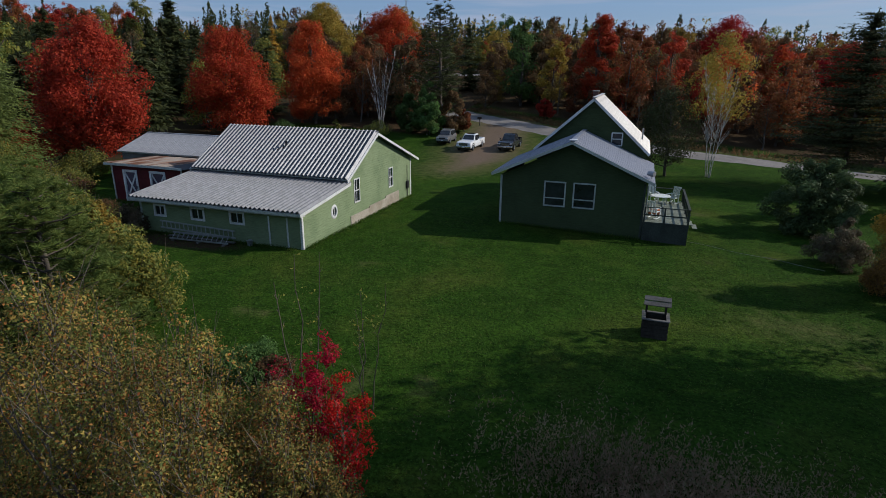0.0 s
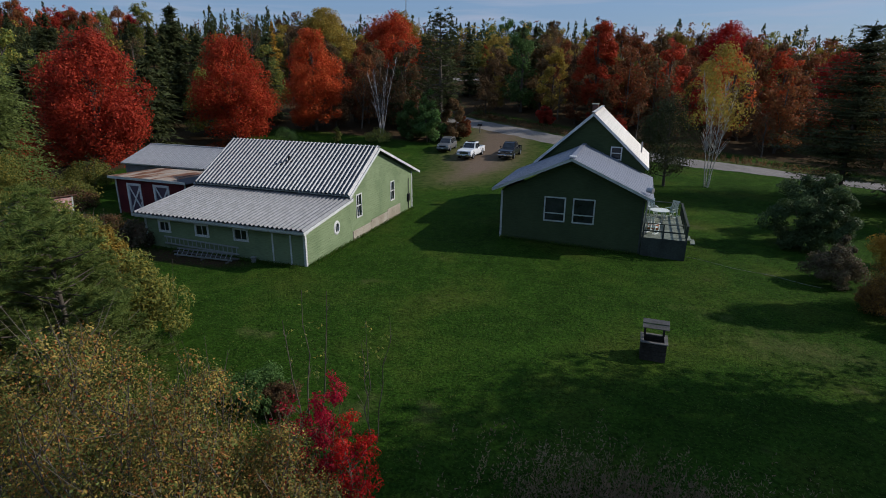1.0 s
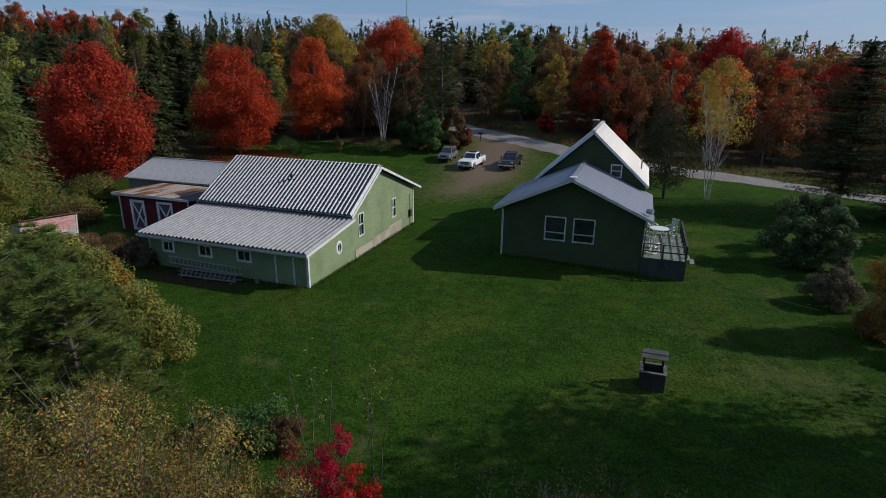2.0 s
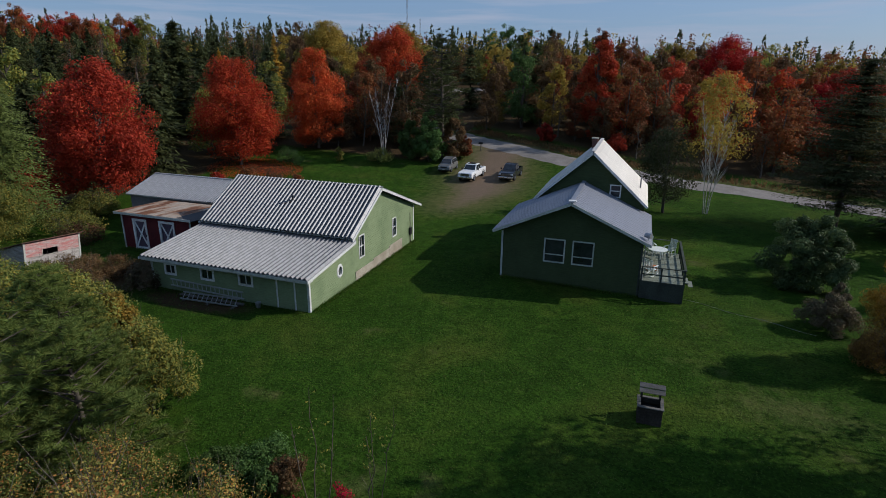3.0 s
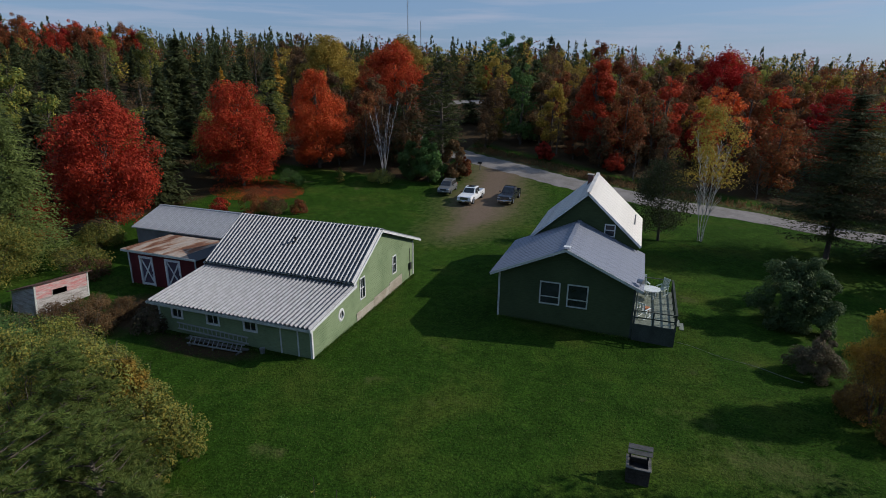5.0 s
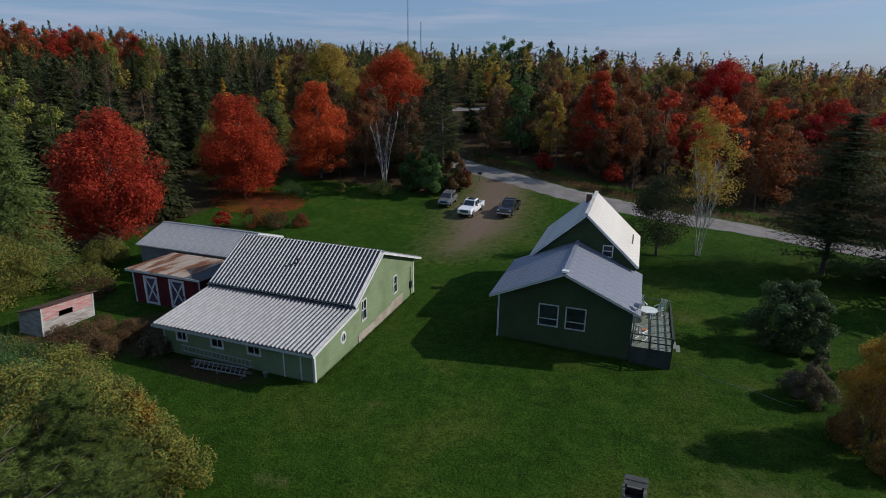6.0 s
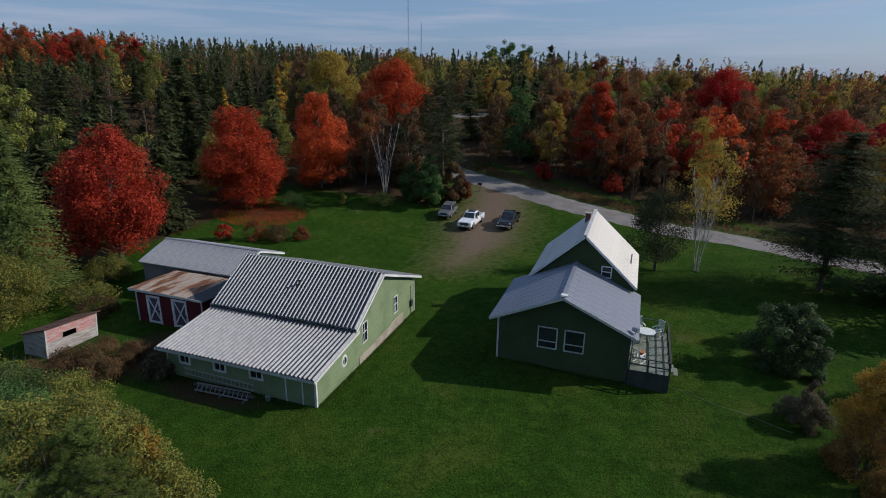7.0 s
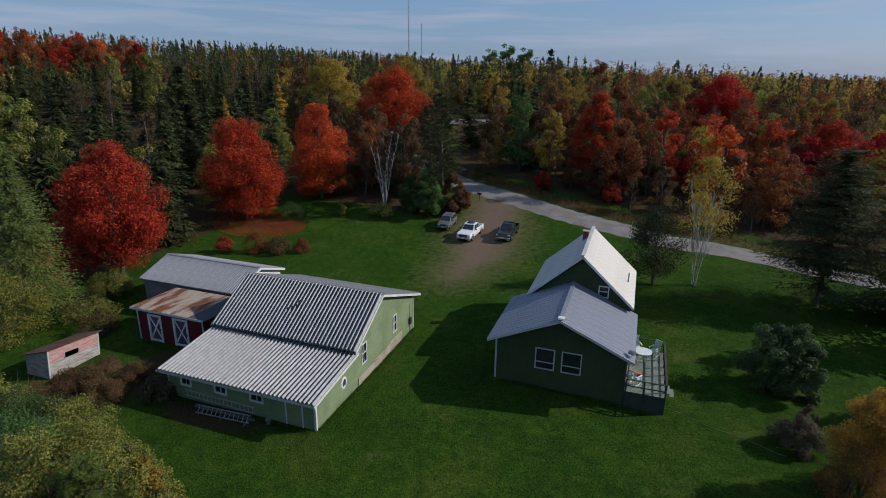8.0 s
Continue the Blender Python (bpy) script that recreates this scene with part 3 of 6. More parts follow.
    roof_slope(b, (-12.0, 9.35, 5.74), (1, 0, 0), db, 12.32, Vector(db).length, 10, 4, 0.06, 0.2, M_METAL, "ribbed grey metal roof")
    bm = bmesh.new()
    beam(bm, (-12.02, 9.34, 5.78), (0.34, 9.34, 5.78), 0.34, 0.035)
    part("ridge_cap", bm, M_METAL, b)
    # white rakes and corner boards
    for p, q in (((0.345, -0.62, 2.12), (0.345, 5.2, 2.865)), ((0.345, 4.8, 3.06), (0.345, 9.34, 5.62)), ((0.345, 9.34, 5.62), (0.345, 16.8, 2.87)),
                 ((-12.03, -0.62, 2.12), (-12.03, 5.2, 2.865)), ((-12.03, 4.8, 3.06), (-12.03, 9.34, 5.62)), ((-12.03, 9.34, 5.62), (-12.03, 16.8, 2.87))):
        bm = bmesh.new()
        beam(bm, p, q, 0.035, 0.17)
        part("rake_board", bm, M_WHITE, b, "white rake board")
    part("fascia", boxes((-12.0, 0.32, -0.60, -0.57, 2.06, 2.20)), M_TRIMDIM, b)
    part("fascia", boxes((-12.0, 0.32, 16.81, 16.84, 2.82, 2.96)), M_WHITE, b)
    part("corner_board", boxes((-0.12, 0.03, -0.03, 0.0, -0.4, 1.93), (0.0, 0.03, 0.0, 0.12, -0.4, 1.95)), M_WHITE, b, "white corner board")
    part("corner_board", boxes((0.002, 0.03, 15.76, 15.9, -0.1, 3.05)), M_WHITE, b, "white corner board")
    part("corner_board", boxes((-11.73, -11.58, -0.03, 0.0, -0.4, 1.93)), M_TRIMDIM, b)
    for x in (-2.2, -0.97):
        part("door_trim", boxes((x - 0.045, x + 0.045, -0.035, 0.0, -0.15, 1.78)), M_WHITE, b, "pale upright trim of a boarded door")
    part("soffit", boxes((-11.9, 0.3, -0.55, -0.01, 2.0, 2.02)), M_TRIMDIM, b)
    # meter box and pipe on the gable wall
    mb = part("meter_box", boxes((0.0, 0.16, 14.85, 15.2, 0.75, 1.35), bevel=0.02), M_BLACK, b, "dark electricity meter box")
    bm = bmesh.new()
    rod(bm, (0.06, 15.02, 0.1), (0.06, 15.02, 0.75), 0.035)
    rod(bm, (0.06, 15.02, 1.35), (0.06, 15.02, 2.6), 0.025)
    part("conduit", bm, M_BLACK, mb)


build_barn()


def on_upper_roof(y):
    return 5.74 - (9.33 - y) * 2.55 / 4.46


def build_roof_vent():
    v = thing("roof_vent", (-5.9, 7.3, on_upper_roof(7.3)), "dark stubby pipe vent with rusty flashing on the barn roof", "vent")
    z = on_upper_roof(7.3)
    bm = bmesh.new()
    beam(bm, (-6.3, 7.05, on_upper_roof(7.05) + 0.07), (-5.6, 7.45, on_upper_roof(7.45) + 0.07), 0.3, 0.04)
    part("flashing", bm, plain("dark_rust", (0.06, 0.045, 0.035), 0.9), v)
    bm = bmesh.new()
    rod(bm, (-5.75, 7.35, z - 0.05), (-5.75, 7.35, z + 0.5), 0.08, 0.08, 10)
    part("pipe", bm, M_BLACK, v, smooth=False)


build_roof_vent()


def build_ladder(name, p, q, width, rungs, mat, tilt, label):
    """A ladder whose rails run from p to q; tilt carries the second rail outward and up."""
    p, q, tilt = Vector(p), Vector(q), Vector(tilt).normalized() * width
    l = thing(name, p, label, "ladder", "ladders at the barn")
    for o in (Vector((0, 0, 0)), tilt):
        bm = bmesh.new()
        beam(bm, p + o, q + o, 0.05, 0.085)
        part("rail", bm, mat, l)
    for i in range(rungs):
        bm = bmesh.new()
        c = p.lerp(q, (i + 0.5) / rungs)
        rod(bm, c, c + tilt, 0.026, None, 6)
        part("rung", bm, mat, l)


build_ladder("ladder", (-10.2, -0.09, 0.36), (-4.6, -0.09, 0.22), 0.42, 17, plain("dull_painted_wood", (0.34, 0.36, 0.33), 0.8), (0, 0, 1), "dull wooden ladder hung level on the barn wall")
build_ladder("ladder", (-8.4, -1.25, 0.16), (-4.35, -1.05, 0.16), 0.52, 12, plain("pale_ladder_metal", (0.30, 0.31, 0.30), 0.5, 0.3), (-0.25, 0.8, 0.45), "pale metal ladder lying tilted on a trestle by the barn")
tr = thing("trestle", (-6.4, -0.8, gz(-6.4, -0.8)), "low grey timber trestle under the ladder", "trestle")
for x in (-8.2, -6.4, -4.6):
    part("leg", boxes((x - 0.05, x + 0.05, -1.3, -0.55, -0.1, 0.1)), M_GREYWOOD, tr)
part("plank", boxes((-9.0, -4.2, -0.75, -0.5, 0.1, 0.15)), M_GREYWOOD, tr)
bk = thing("bucket", (-3.3, -0.45, 0.0), "small grey bucket on the ground by the barn", "bucket")
bm = bmesh.new()
rod(bm, (-3.3, -0.45, -0.03), (-3.3, -0.45, 0.32), 0.13, 0.17, 14)
part("pail", bm, M_ALU, bk)
bm = bmesh.new()
rod(bm, (-3.3, -0.45, 0.32), (-3.3, -0.45, 0.335), 0.18, 0.18, 14)
part("rim", bm, M_ALU, bk)


# ---- the red shed and the grey shed behind it ----
def build_red_shed():
    s = thing("red_shed", (-17.0, 8.0, 0.0), "dark red shed with white crossed doors and rusty roof", "shed")
    doors = [(-19.32, -18.12, 0.1, 2.38), (-16.72, -15.4, 0.12, 2.42)]
    part("wall", wall("x", 5.75, 0.12, -20.5, -13.7, -0.3, [(-20.5, 2.86), (-13.7, 2.86)], doors), M_RED, s, "dark red boarded wall")
    part("wall", wall("x", 10.3, -0.12, -20.5, -13.7, -0.3, [(-20.5, 2.62), (-13.7, 2.42)]), M_RED, s)
    part("wall", wall("y", -20.5, 0.12, 5.87, 10.18, -0.3, [(5.87, 2.86), (10.18, 2.66)]), M_RED, s)
    part("wall", wall("y", -13.7, -0.12, 5.87, 10.18, -0.3, [(5.87, 2.72), (10.18, 2.44)]), M_RED, s)
    blue = plain("plum_grey_door_panel", (0.075, 0.055, 0.085), 0.6)
    for u0, u1, z0, z1 in doors:
        d = part("door", boxes((u0, u1, 5.80, 5.85, z0, z1)), blue, s, "plum-grey door braced with a white cross")
        for q in ((u0 - 0.1, u0 + 0.08, 5.70, 5.80, z0 - 0.06, z1 + 0.1), (u1 - 0.08, u1 + 0.1, 5.70, 5.80, z0 - 0.06, z1 + 0.1),
                  (u0 + 0.08, u1 - 0.08, 5.70, 5.80, z1 - 0.08, z1 + 0.1), (u0 + 0.08, u1 - 0.08, 5.70, 5.80, z0 - 0.02, z0 + 0.13)):
            part("frame", boxes(q), M_WHITE, d)
        for a, c in ((u0, u1), (u1, u0)):
            bm = bmesh.new()
            beam(bm, (a, 5.76 + (0.02 if a > c else 0), z0 + 0.1), (c, 5.76 + (0.02 if a > c else 0), z1 - 0.04), 0.03, 0.12)
            part("brace", bm, M_WHITE, d)
        part("handle", boxes((u1 - 0.05, u1 - 0.01, 5.66, 5.70, 1.1, 1.3)), M_BLACK, d)
    for x in (-20.5, -13.82):
        part("corner_board", boxes((x - 0.02, x + 0.1, 5.70, 5.75, -0.2, 2.84)), M_TRIMDIM, s)
    # low roof: rusted sheets, folded down at the barn side
    for i in range(9):
        x0 = -20.85 + i * 0.66
        bm = bmesh.new()
        lift = 0.012 * (i % 2)
        hexa(bm, [(x0, 5.42, 2.93 + lift), (x0 + 0.68, 5.42, 2.93 + lift), (x0 + 0.68, 10.45, 2.74 + lift), (x0, 10.45, 2.74 + lift)],
             [(x0, 5.42, 2.99 + lift), (x0 + 0.68, 5.42, 2.99 + lift), (x0 + 0.68, 10.45, 2.80 + lift), (x0, 10.45, 2.80 + lift)])
        part("roof_sheet", bm, M_RUST, s, "pale metal roof sheet with rust streaks")
    bm = bmesh.new()
    hexa(bm, [(-14.92, 5.42, 2.93), (-13.4, 5.42, 2.80), (-13.4, 10.45, 2.5), (-14.92, 10.45, 2.74)],
         [(-14.92, 5.42, 2.98), (-13.4, 5.42, 2.85), (-13.4, 10.45, 2.55), (-14.92, 10.45, 2.79)])
    part("roof_slope", bm, plain("dark_asphalt_felt", (0.06, 0.06, 0.065), 0.85), s, "dark felt roof slope")
    part("fascia", boxes((-20.86, -13.4, 5.38, 5.415, 2.80, 2.97)), M_TRIMDIM, s)


build_red_shed()


def build_grey_shed():
    s = thing("grey_shed", (-20.3, 14.4, 0.0), "long grey shed with ribbed metal gable roof", "shed")
    grey = siding("grey_weathered_siding", (0.20, 0.195, 0.19), (0.14, 0.135, 0.13), 0.2)
    prof = [(11.1, 2.75), (14.45, 4.0), (17.7, 2.75)]
    part("wall", wall("y", -14.95, -0.12, 11.1, 17.7, -0.3, prof), M_WHITE, s, "white gable end wall")
    part("wall", wall("y", -25.4, 0.12, 11.1, 17.7, -0.3, prof), grey, s)
    part("wall", wall("x", 11.1, 0.12, -25.28, -15.07, -0.3, [(-25.28, 2.75), (-15.07, 2.75)]), grey, s)
    part("wall", wall("x", 17.7, -0.12, -25.28, -15.07, -0.3, [(-25.28, 2.75), (-15.07, 2.75)]), grey, s)
    for d, y in (((0, -3.6, -1.26), 14.44), ((0, 3.6, -1.26), 14.46)):
        roof_slope(s, (-25.7, y, 4.16), (1, 0, 0), d, 11.05, Vector(d).length, 11, 4, 0.075, 0.24, M_OLDMETAL, "ribbed dull grey metal roof")
    bm = bmesh.new()
    beam(bm, (-25.72, 14.45, 4.2), (-14.63, 14.45, 4.2), 0.3, 0.03)
    part("ridge_cap", bm, M_OLDMETAL, s)
    for sy in (-1, 1):
        bm = bmesh.new()
        beam(bm, (-14.63, 14.45, 4.08), (-14.63, 14.45 + sy * 3.6, 2.82), 0.03, 0.16)
        part("rake_board", bm, M_WHITE, s, "white rake board")


build_grey_shed()


def build_coop():
    s = thing("coop", (-22.5, 0.4, 0.0), "small weathered shack with faded red boards and brown roof", "shack")
    x, y0, y1 = -21.3, -1.6, 2.45
    # front boards, one by one, upper ones faded red and lower ones silvered
    for i in range(11):
        z0 = i * 0.2 - 0.1
        z1 = z0 + 0.19
        lean = 0.02 * math.sin(i * 2.1)
        mat = M_FADED if i > 5 else M_SILVERWOOD
        spans = [(y0, -0.35), (0.75, y1)] if 5 < i < 8 else [(y0, y1)]
        for a, c in spans:
            bm = bmesh.new()
            box(bm, x - 0.03, x + lean * 0.3 + 0.005, a, c, z0, z1)
            part("board", bm, mat, s)
    part("wall", wall("x", y0, 0.1, -23.6, -21.35, -0.2, [(-23.6, 1.33), (-21.35, 2.1)]), M_SILVERWOOD, s)
    part("wall", wall("x", y1, -0.1, -23.6, -21.35, -0.2, [(-23.6, 1.33), (-21.35, 2.1)]), M_SILVERWOOD, s)
    part("wall", wall("y", -23.6, 0.1, y0 + 0.1, y1 - 0.1, -0.2, [(y0 + 0.1, 1.33), (y1 - 0.1, 1.33)]), M_SILVERWOOD, s)
    # added black sheet that stands in for the dark inside the front opening
    part("dark_backing", boxes((-22.6, -22.55, y0 + 0.1, y1 - 0.1, 0.0, 1.45)), M_BLACK, s)
    brown = worn("brown_roofing", (0.17, 0.085, 0.065), (0.06, 0.042, 0.036), 0.9, 0, 7, 1.0, 0.2, (0.5, 3, 1))
    for i in range(6):
        a = y0 - 0.2 + i * 0.745
        bm = bmesh.new()
        hexa(bm, [(-23.8, a, 1.32), (-21.1, a, 2.2), (-21.1, a + 0.76, 2.2), (-23.8, a + 0.76, 1.32)],
             [(-23.8, a, 1.38 + 0.01 * (i % 2)), (-21.1, a, 2.26 + 0.01 * (i % 2)), (-21.1, a + 0.76, 2.26 + 0.01 * (i % 2)), (-23.8, a + 0.76, 1.38 + 0.01 * (i % 2))])
        part("roof_sheet", bm, brown, s, "brown rusted roof sheet")
    part("corner_board", boxes((x, x + 0.03, y0 - 0.02, y0 + 0.1, -0.1, 2.1)), M_TRIMDIM, s)
    part("corner_board", boxes((x, x + 0.03, y1 - 0.1, y1 + 0.02, -0.1, 2.15)), M_TRIMDIM, s)
    s.rotation_euler = (radians(-4.5), radians(2.0), 0)
    part("window_frame", boxes((x + 0.01, x + 0.03, -0.39, -0.33, 1.05, 1.55)), M_SILVERWOOD, s)


build_coop()


# ---- the dark green house ----
def build_house():
    h = thing("house", (13.4, 17.5, 0.0), "dark green clapboard house with pale metal gable roofs", "house")
    # front wing
    prof = [(8.85, 3.20), (13.45, 5.42), (18.05, 3.20)]
    wins = [(11.86, 13.10, 1.40, 2.90), (13.74, 14.98, 1.40, 2.90)]
    part("wall", wall("x", 10.45, 0.15, 8.85, 18.05, -0.6, prof, wins), M_HOUSE, h, "dark green gable wall in shade")
    part("wall", wall("y", 8.85, 0.15, 10.6, 17.6, -0.6, [(10.6, 3.2), (17.6, 3.2)]), M_HOUSE, h)
    door = [(14.0, 14.95, 0.86, 2.9)]
    part("wall", wall("y", 18.05, -0.15, 10.6, 17.6, -0.6, [(10.6, 3.2), (17.6, 3.2)], door), M_HOUSE, h)
    d = part("door", boxes((17.94, 17.98, 14.0, 14.95, 0.86, 2.9)), M_WHITE, h, "white side door")
    part("pane", boxes((17.98, 17.99, 14.2, 14.75, 1.7, 2.6)), M_GLASS, d)
    for w in wins:
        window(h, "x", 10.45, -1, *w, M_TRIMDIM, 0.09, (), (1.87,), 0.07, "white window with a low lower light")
    run, drop = 5.06, 2.26
    for sx in (-1, 1):
        dn = (sx * run, 0, -drop)
        roof_slope(h, (13.45 + sx * 0.01, 9.62, 5.70), (0, 1, 0), dn, 8.3, Vector(dn).length, 9, 2, 0.018, 0.07, M_WROOF, "blue-grey metal roof")
        bm = bmesh.new()
        beam(bm, (13.45, 9.60, 5.60), (13.45 + sx * run, 9.60, 5.60 - drop), 0.035, 0.17)
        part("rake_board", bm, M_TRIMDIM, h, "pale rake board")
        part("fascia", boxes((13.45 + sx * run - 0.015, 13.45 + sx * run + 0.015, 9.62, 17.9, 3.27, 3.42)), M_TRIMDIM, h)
    bm = bmesh.new()
    beam(bm, (13.45, 9.6, 5.73), (13.45, 17.6, 5.73), 0.3, 0.03)
    part("ridge_cap", bm, M_WROOF, h)
    part("corner_board", boxes((8.82, 8.95, 10.42, 10.45, -0.3, 3.2), (8.82, 8.85, 10.45, 10.55, -0.3, 3.2)), M_TRIMDIM, h)
    part("corner_board", boxes((17.95, 18.08, 10.42, 10.45, -0.3, 3.2)), M_RAIL, h)
    # main house behind
    prof = [(9.95, 4.25), (13.95, 7.78), (17.95, 4.25)]
    up = [(15.45, 16.1, 4.68, 5.50)]
    part("wall", wall("x", 17.62, 0.15, 9.95, 17.95, -0.6, prof, up), M_HOUSE, h, "dark green upper gable wall")
    part("wall", wall("x", 26.1, -0.15, 9.95, 17.95, -0.6, prof), M_HOUSE, h)
    part("wall", wall("y", 9.95, 0.15, 17.77, 25.95, -0.6, [(17.77, 4.25), (25.95, 4.25)]), M_HOUSE, h)
    part("wall", wall("y", 17.95, -0.15, 17.77, 25.95, -0.6, [(17.77, 4.25), (25.95, 4.25)]), M_HOUSE, h)
    window(h, "x", 17.62, -1, *up[0], M_WHITE, 0.09, (), (5.1,), 0.06)
    run, drop = 4.22, 3.84
    for sx in (-1, 1):
        dn = (sx * run, 0, -drop)
        roof_slope(h, (13.95 + sx * 0.01, 17.28, 8.02), (0, 1, 0), dn, 9.15, Vector(dn).length, 10, 2, 0.018, 0.07, M_HROOF, "steep pale grey metal roof")
        bm = bmesh.new()
        beam(bm, (13.95, 17.26, 7.91), (13.95 + sx * run, 17.26, 7.91 - drop), 0.035, 0.18)
        part("rake_board", bm, M_WHITE, h, "white rake board")
    bm = bmesh.new()
    beam(bm, (13.95, 17.25, 8.06), (13.95, 26.45, 8.06), 0.3, 0.03)
    part("ridge_cap", bm, M_HROOF, h)
    ch = part("chimney", boxes((13.3, 13.75, 23.4, 23.85, 6.8, 8.3), bevel=0.02), M_BRICK, h, "small brick chimney")
    part("cap", boxes((13.25, 13.8, 23.35, 23.9, 8.3, 8.37)), M_CONCRETE, ch)
    bm = bmesh.new()
    rod(bm, (17.55, 21.6, 4.7), (17.55, 21.6, 5.6), 0.06)
    part("vent_pipe", bm, M_ALU, h)
    # downpipe and aerial bracket by the deck
    bm = bmesh.new()
    rod(bm, (18.2, 10.5, 0.2), (18.2, 10.5, 3.1), 0.045)
    part("downpipe", bm, M_ALU, h)
    bm = bmesh.new()
    rod(bm, (18.3, 10.3, 3.3), (18.3, 10.3, 4.0), 0.02)
    rod(bm, (18.1, 10.3, 3.9), (18.45, 10.1, 3.9), 0.15, 0.18, 10)
    part("dish", bm, M_ALU, h, "small grey dish on the eave")
    # flashing patches at the wing's ridge
    part("flashing", boxes((13.25, 13.7, 9.8, 10.2, 5.72, 5.78)), M_WHITE, h)


build_house()


def build_deck():
    d = thing("deck", (19.45, 13.8, gz(19.4, 13.8)), "grey green timber deck with dark rails beside the house", "deck")
    x0, x1, y0, y1, z = 18.1, 20.75, 10.35, 17.2, 0.84
    n = 46
    w = (y1 - y0) / n
    for i in range(n):
        part("board", boxes((x0, x1, y0 + i * w, y0 + (i + 1) * w - 0.012, z - 0.035, z + 0.003 * (i % 3))), M_DECK, d)
    for x in (x0 + 0.05, (x0 + x1) / 2, x1 - 0.05):
        part("joist", boxes((x - 0.03, x + 0.03, y0 + 0.02, y1 - 0.02, z - 0.2, z - 0.036)), M_RAIL, d)
    # added dark front board down to the ground, standing in for shade under the deck
    part("underdeck_mask", boxes((x0, x1, y0 - 0.04, y0 - 0.005, z - 1.42, z + 0.01)), M_RAIL, d)
    part("underdeck_mask", boxes((x1 + 0.005, x1 + 0.04, y0 - 0.04, y1, z - 0.24, z + 0.01)), M_RAIL, d)
    for x in (x0 + 0.08, x1 - 0.02):
        for y in (y0 + 0.05, (y0 + y1) / 2, y1 - 0.05):
            part("post", boxes((x - 0.05, x + 0.05, y - 0.05, y + 0.05, gz(x, y) - 0.2, z - 0.2)), M_RAIL, d)
    top = z + 0.93
    for x in (x0 + 0.06, 19.35, x1 - 0.02):
        part("rail_post", boxes((x - 0.045, x + 0.045, y0 - 0.035, y0 + 0.045, z, top)), M_RAIL, d)
    part("top_rail", boxes((x0, x1 + 0.06, y0 - 0.06, y0 + 0.07, top, top + 0.04)), M_RAIL, d)
    part("mid_rail", boxes((x0, x1, y0 - 0.01, y0 + 0.03, z + 0.42, z + 0.5)), M_RAIL, d)
    for i in range(6):
        y = y0 + 0.7 + i * (y1 - y0 - 0.7) / 5
        part("rail_post", boxes((x1 - 0.045, x1 + 0.045, y - 0.045, y + 0.045, z, top)), M_RAIL, d)
    part("top_rail", boxes((x1 - 0.07, x1 + 0.07, y0 + 0.075, y1, top, top + 0.04)), M_RAIL, d)
    for k in range(2):
        part("slat", boxes((x1 + 0.046, x1 + 0.07, y0 + 0.1, y1, z + 0.22 + k * 0.34, z + 0.31 + k * 0.34)), M_RAIL, d)
    part("top_rail", boxes((x0 + 0.1, x1 - 0.08, y1 - 0.07, y1 + 0.05, top, top + 0.04)), M_RAIL, d)
    # steps on the lawn side
    for i in range(2):
        part("step", boxes((x1 + 0.08 + i * 0.28, x1 + 0.36 + i * 0.28, 11.4, 12.5, z - 0.24 - i * 0.22, z - 0.2 - i * 0.22)), M_DECK, d)


build_deck()


def build_table():
    z = 0.845
    t = thing("patio_table", (19.2, 15.4, z), "round white patio table on the deck", "table")
    bm = bmesh.new()
    rod(bm, (19.2, 15.4, z + 0.70), (19.2, 15.4, z + 0.74), 0.66, 0.66, 28)
    part("tabletop", bm, M_PATIO, t)
    for k in range(4):
        a = k * math.tau / 4 + 0.5
        bm = bmesh.new()
        rod(bm, (19.2 + 0.42 * math.cos(a), 15.4 + 0.42 * math.sin(a), z), (19.2 + 0.3 * math.cos(a), 15.4 + 0.3 * math.sin(a), z + 0.70), 0.03)
        part("leg", bm, M_PATIO, t)


build_table()


def build_chair(at, turn, mat, label, name="rocking_chair", category="chair"):
    c = thing(name, (0, 0, 0), label, category, "chairs on the deck")
    part("seat", boxes((-0.27, 0.27, -0.25, 0.27, 0.40, 0.44), bevel=0.01), mat, c)
    for i in range(5):
        x = -0.22 + i * 0.11
        bm = bmesh.new()
        beam(bm, (x, 0.26, 0.42), (x, 0.46, 1.12), 0.075, 0.02)
        part("back_slat", bm, mat, c)
    bm = bmesh.new()
    beam(bm, (-0.29, 0.46, 1.12), (0.29, 0.46, 1.12), 0.03, 0.1)
    part("back_rail", bm, mat, c)
    for sx in (-1, 1):
        for y in (-0.24, 0.26):
            bm = bmesh.new()
            beam(bm, (sx * 0.29, y, 0.06), (sx * 0.29, y, 0.66), 0.045, 0.045)
            part("leg", bm, mat, c)
        part("armrest", boxes((sx * 0.29 - 0.05, sx * 0.29 + 0.05, -0.32, 0.34, 0.66, 0.69)), mat, c)
        bm = bmesh.new()
        prev = None
        for k in range(6):
            y = -0.45 + k * 0.2
            p = (sx * 0.29, y, 0.025 + 0.10 * ((y - 0.05) / 0.5) ** 2)
            if prev:
                beam(bm, prev, p, 0.04, 0.05)
            prev = p
        part("rocker", bm, mat, c)
    c.matrix_basis = pose(*at, 0, 0, turn)
    return c


build_chair((20.05, 16.5, 0.845), -35, M_CHAIR, "pale green slatted rocking chair on the deck")
build_chair((18.75, 16.7, 0.845), 20, M_PATIO, "white slatted rocking chair beside the patio table")
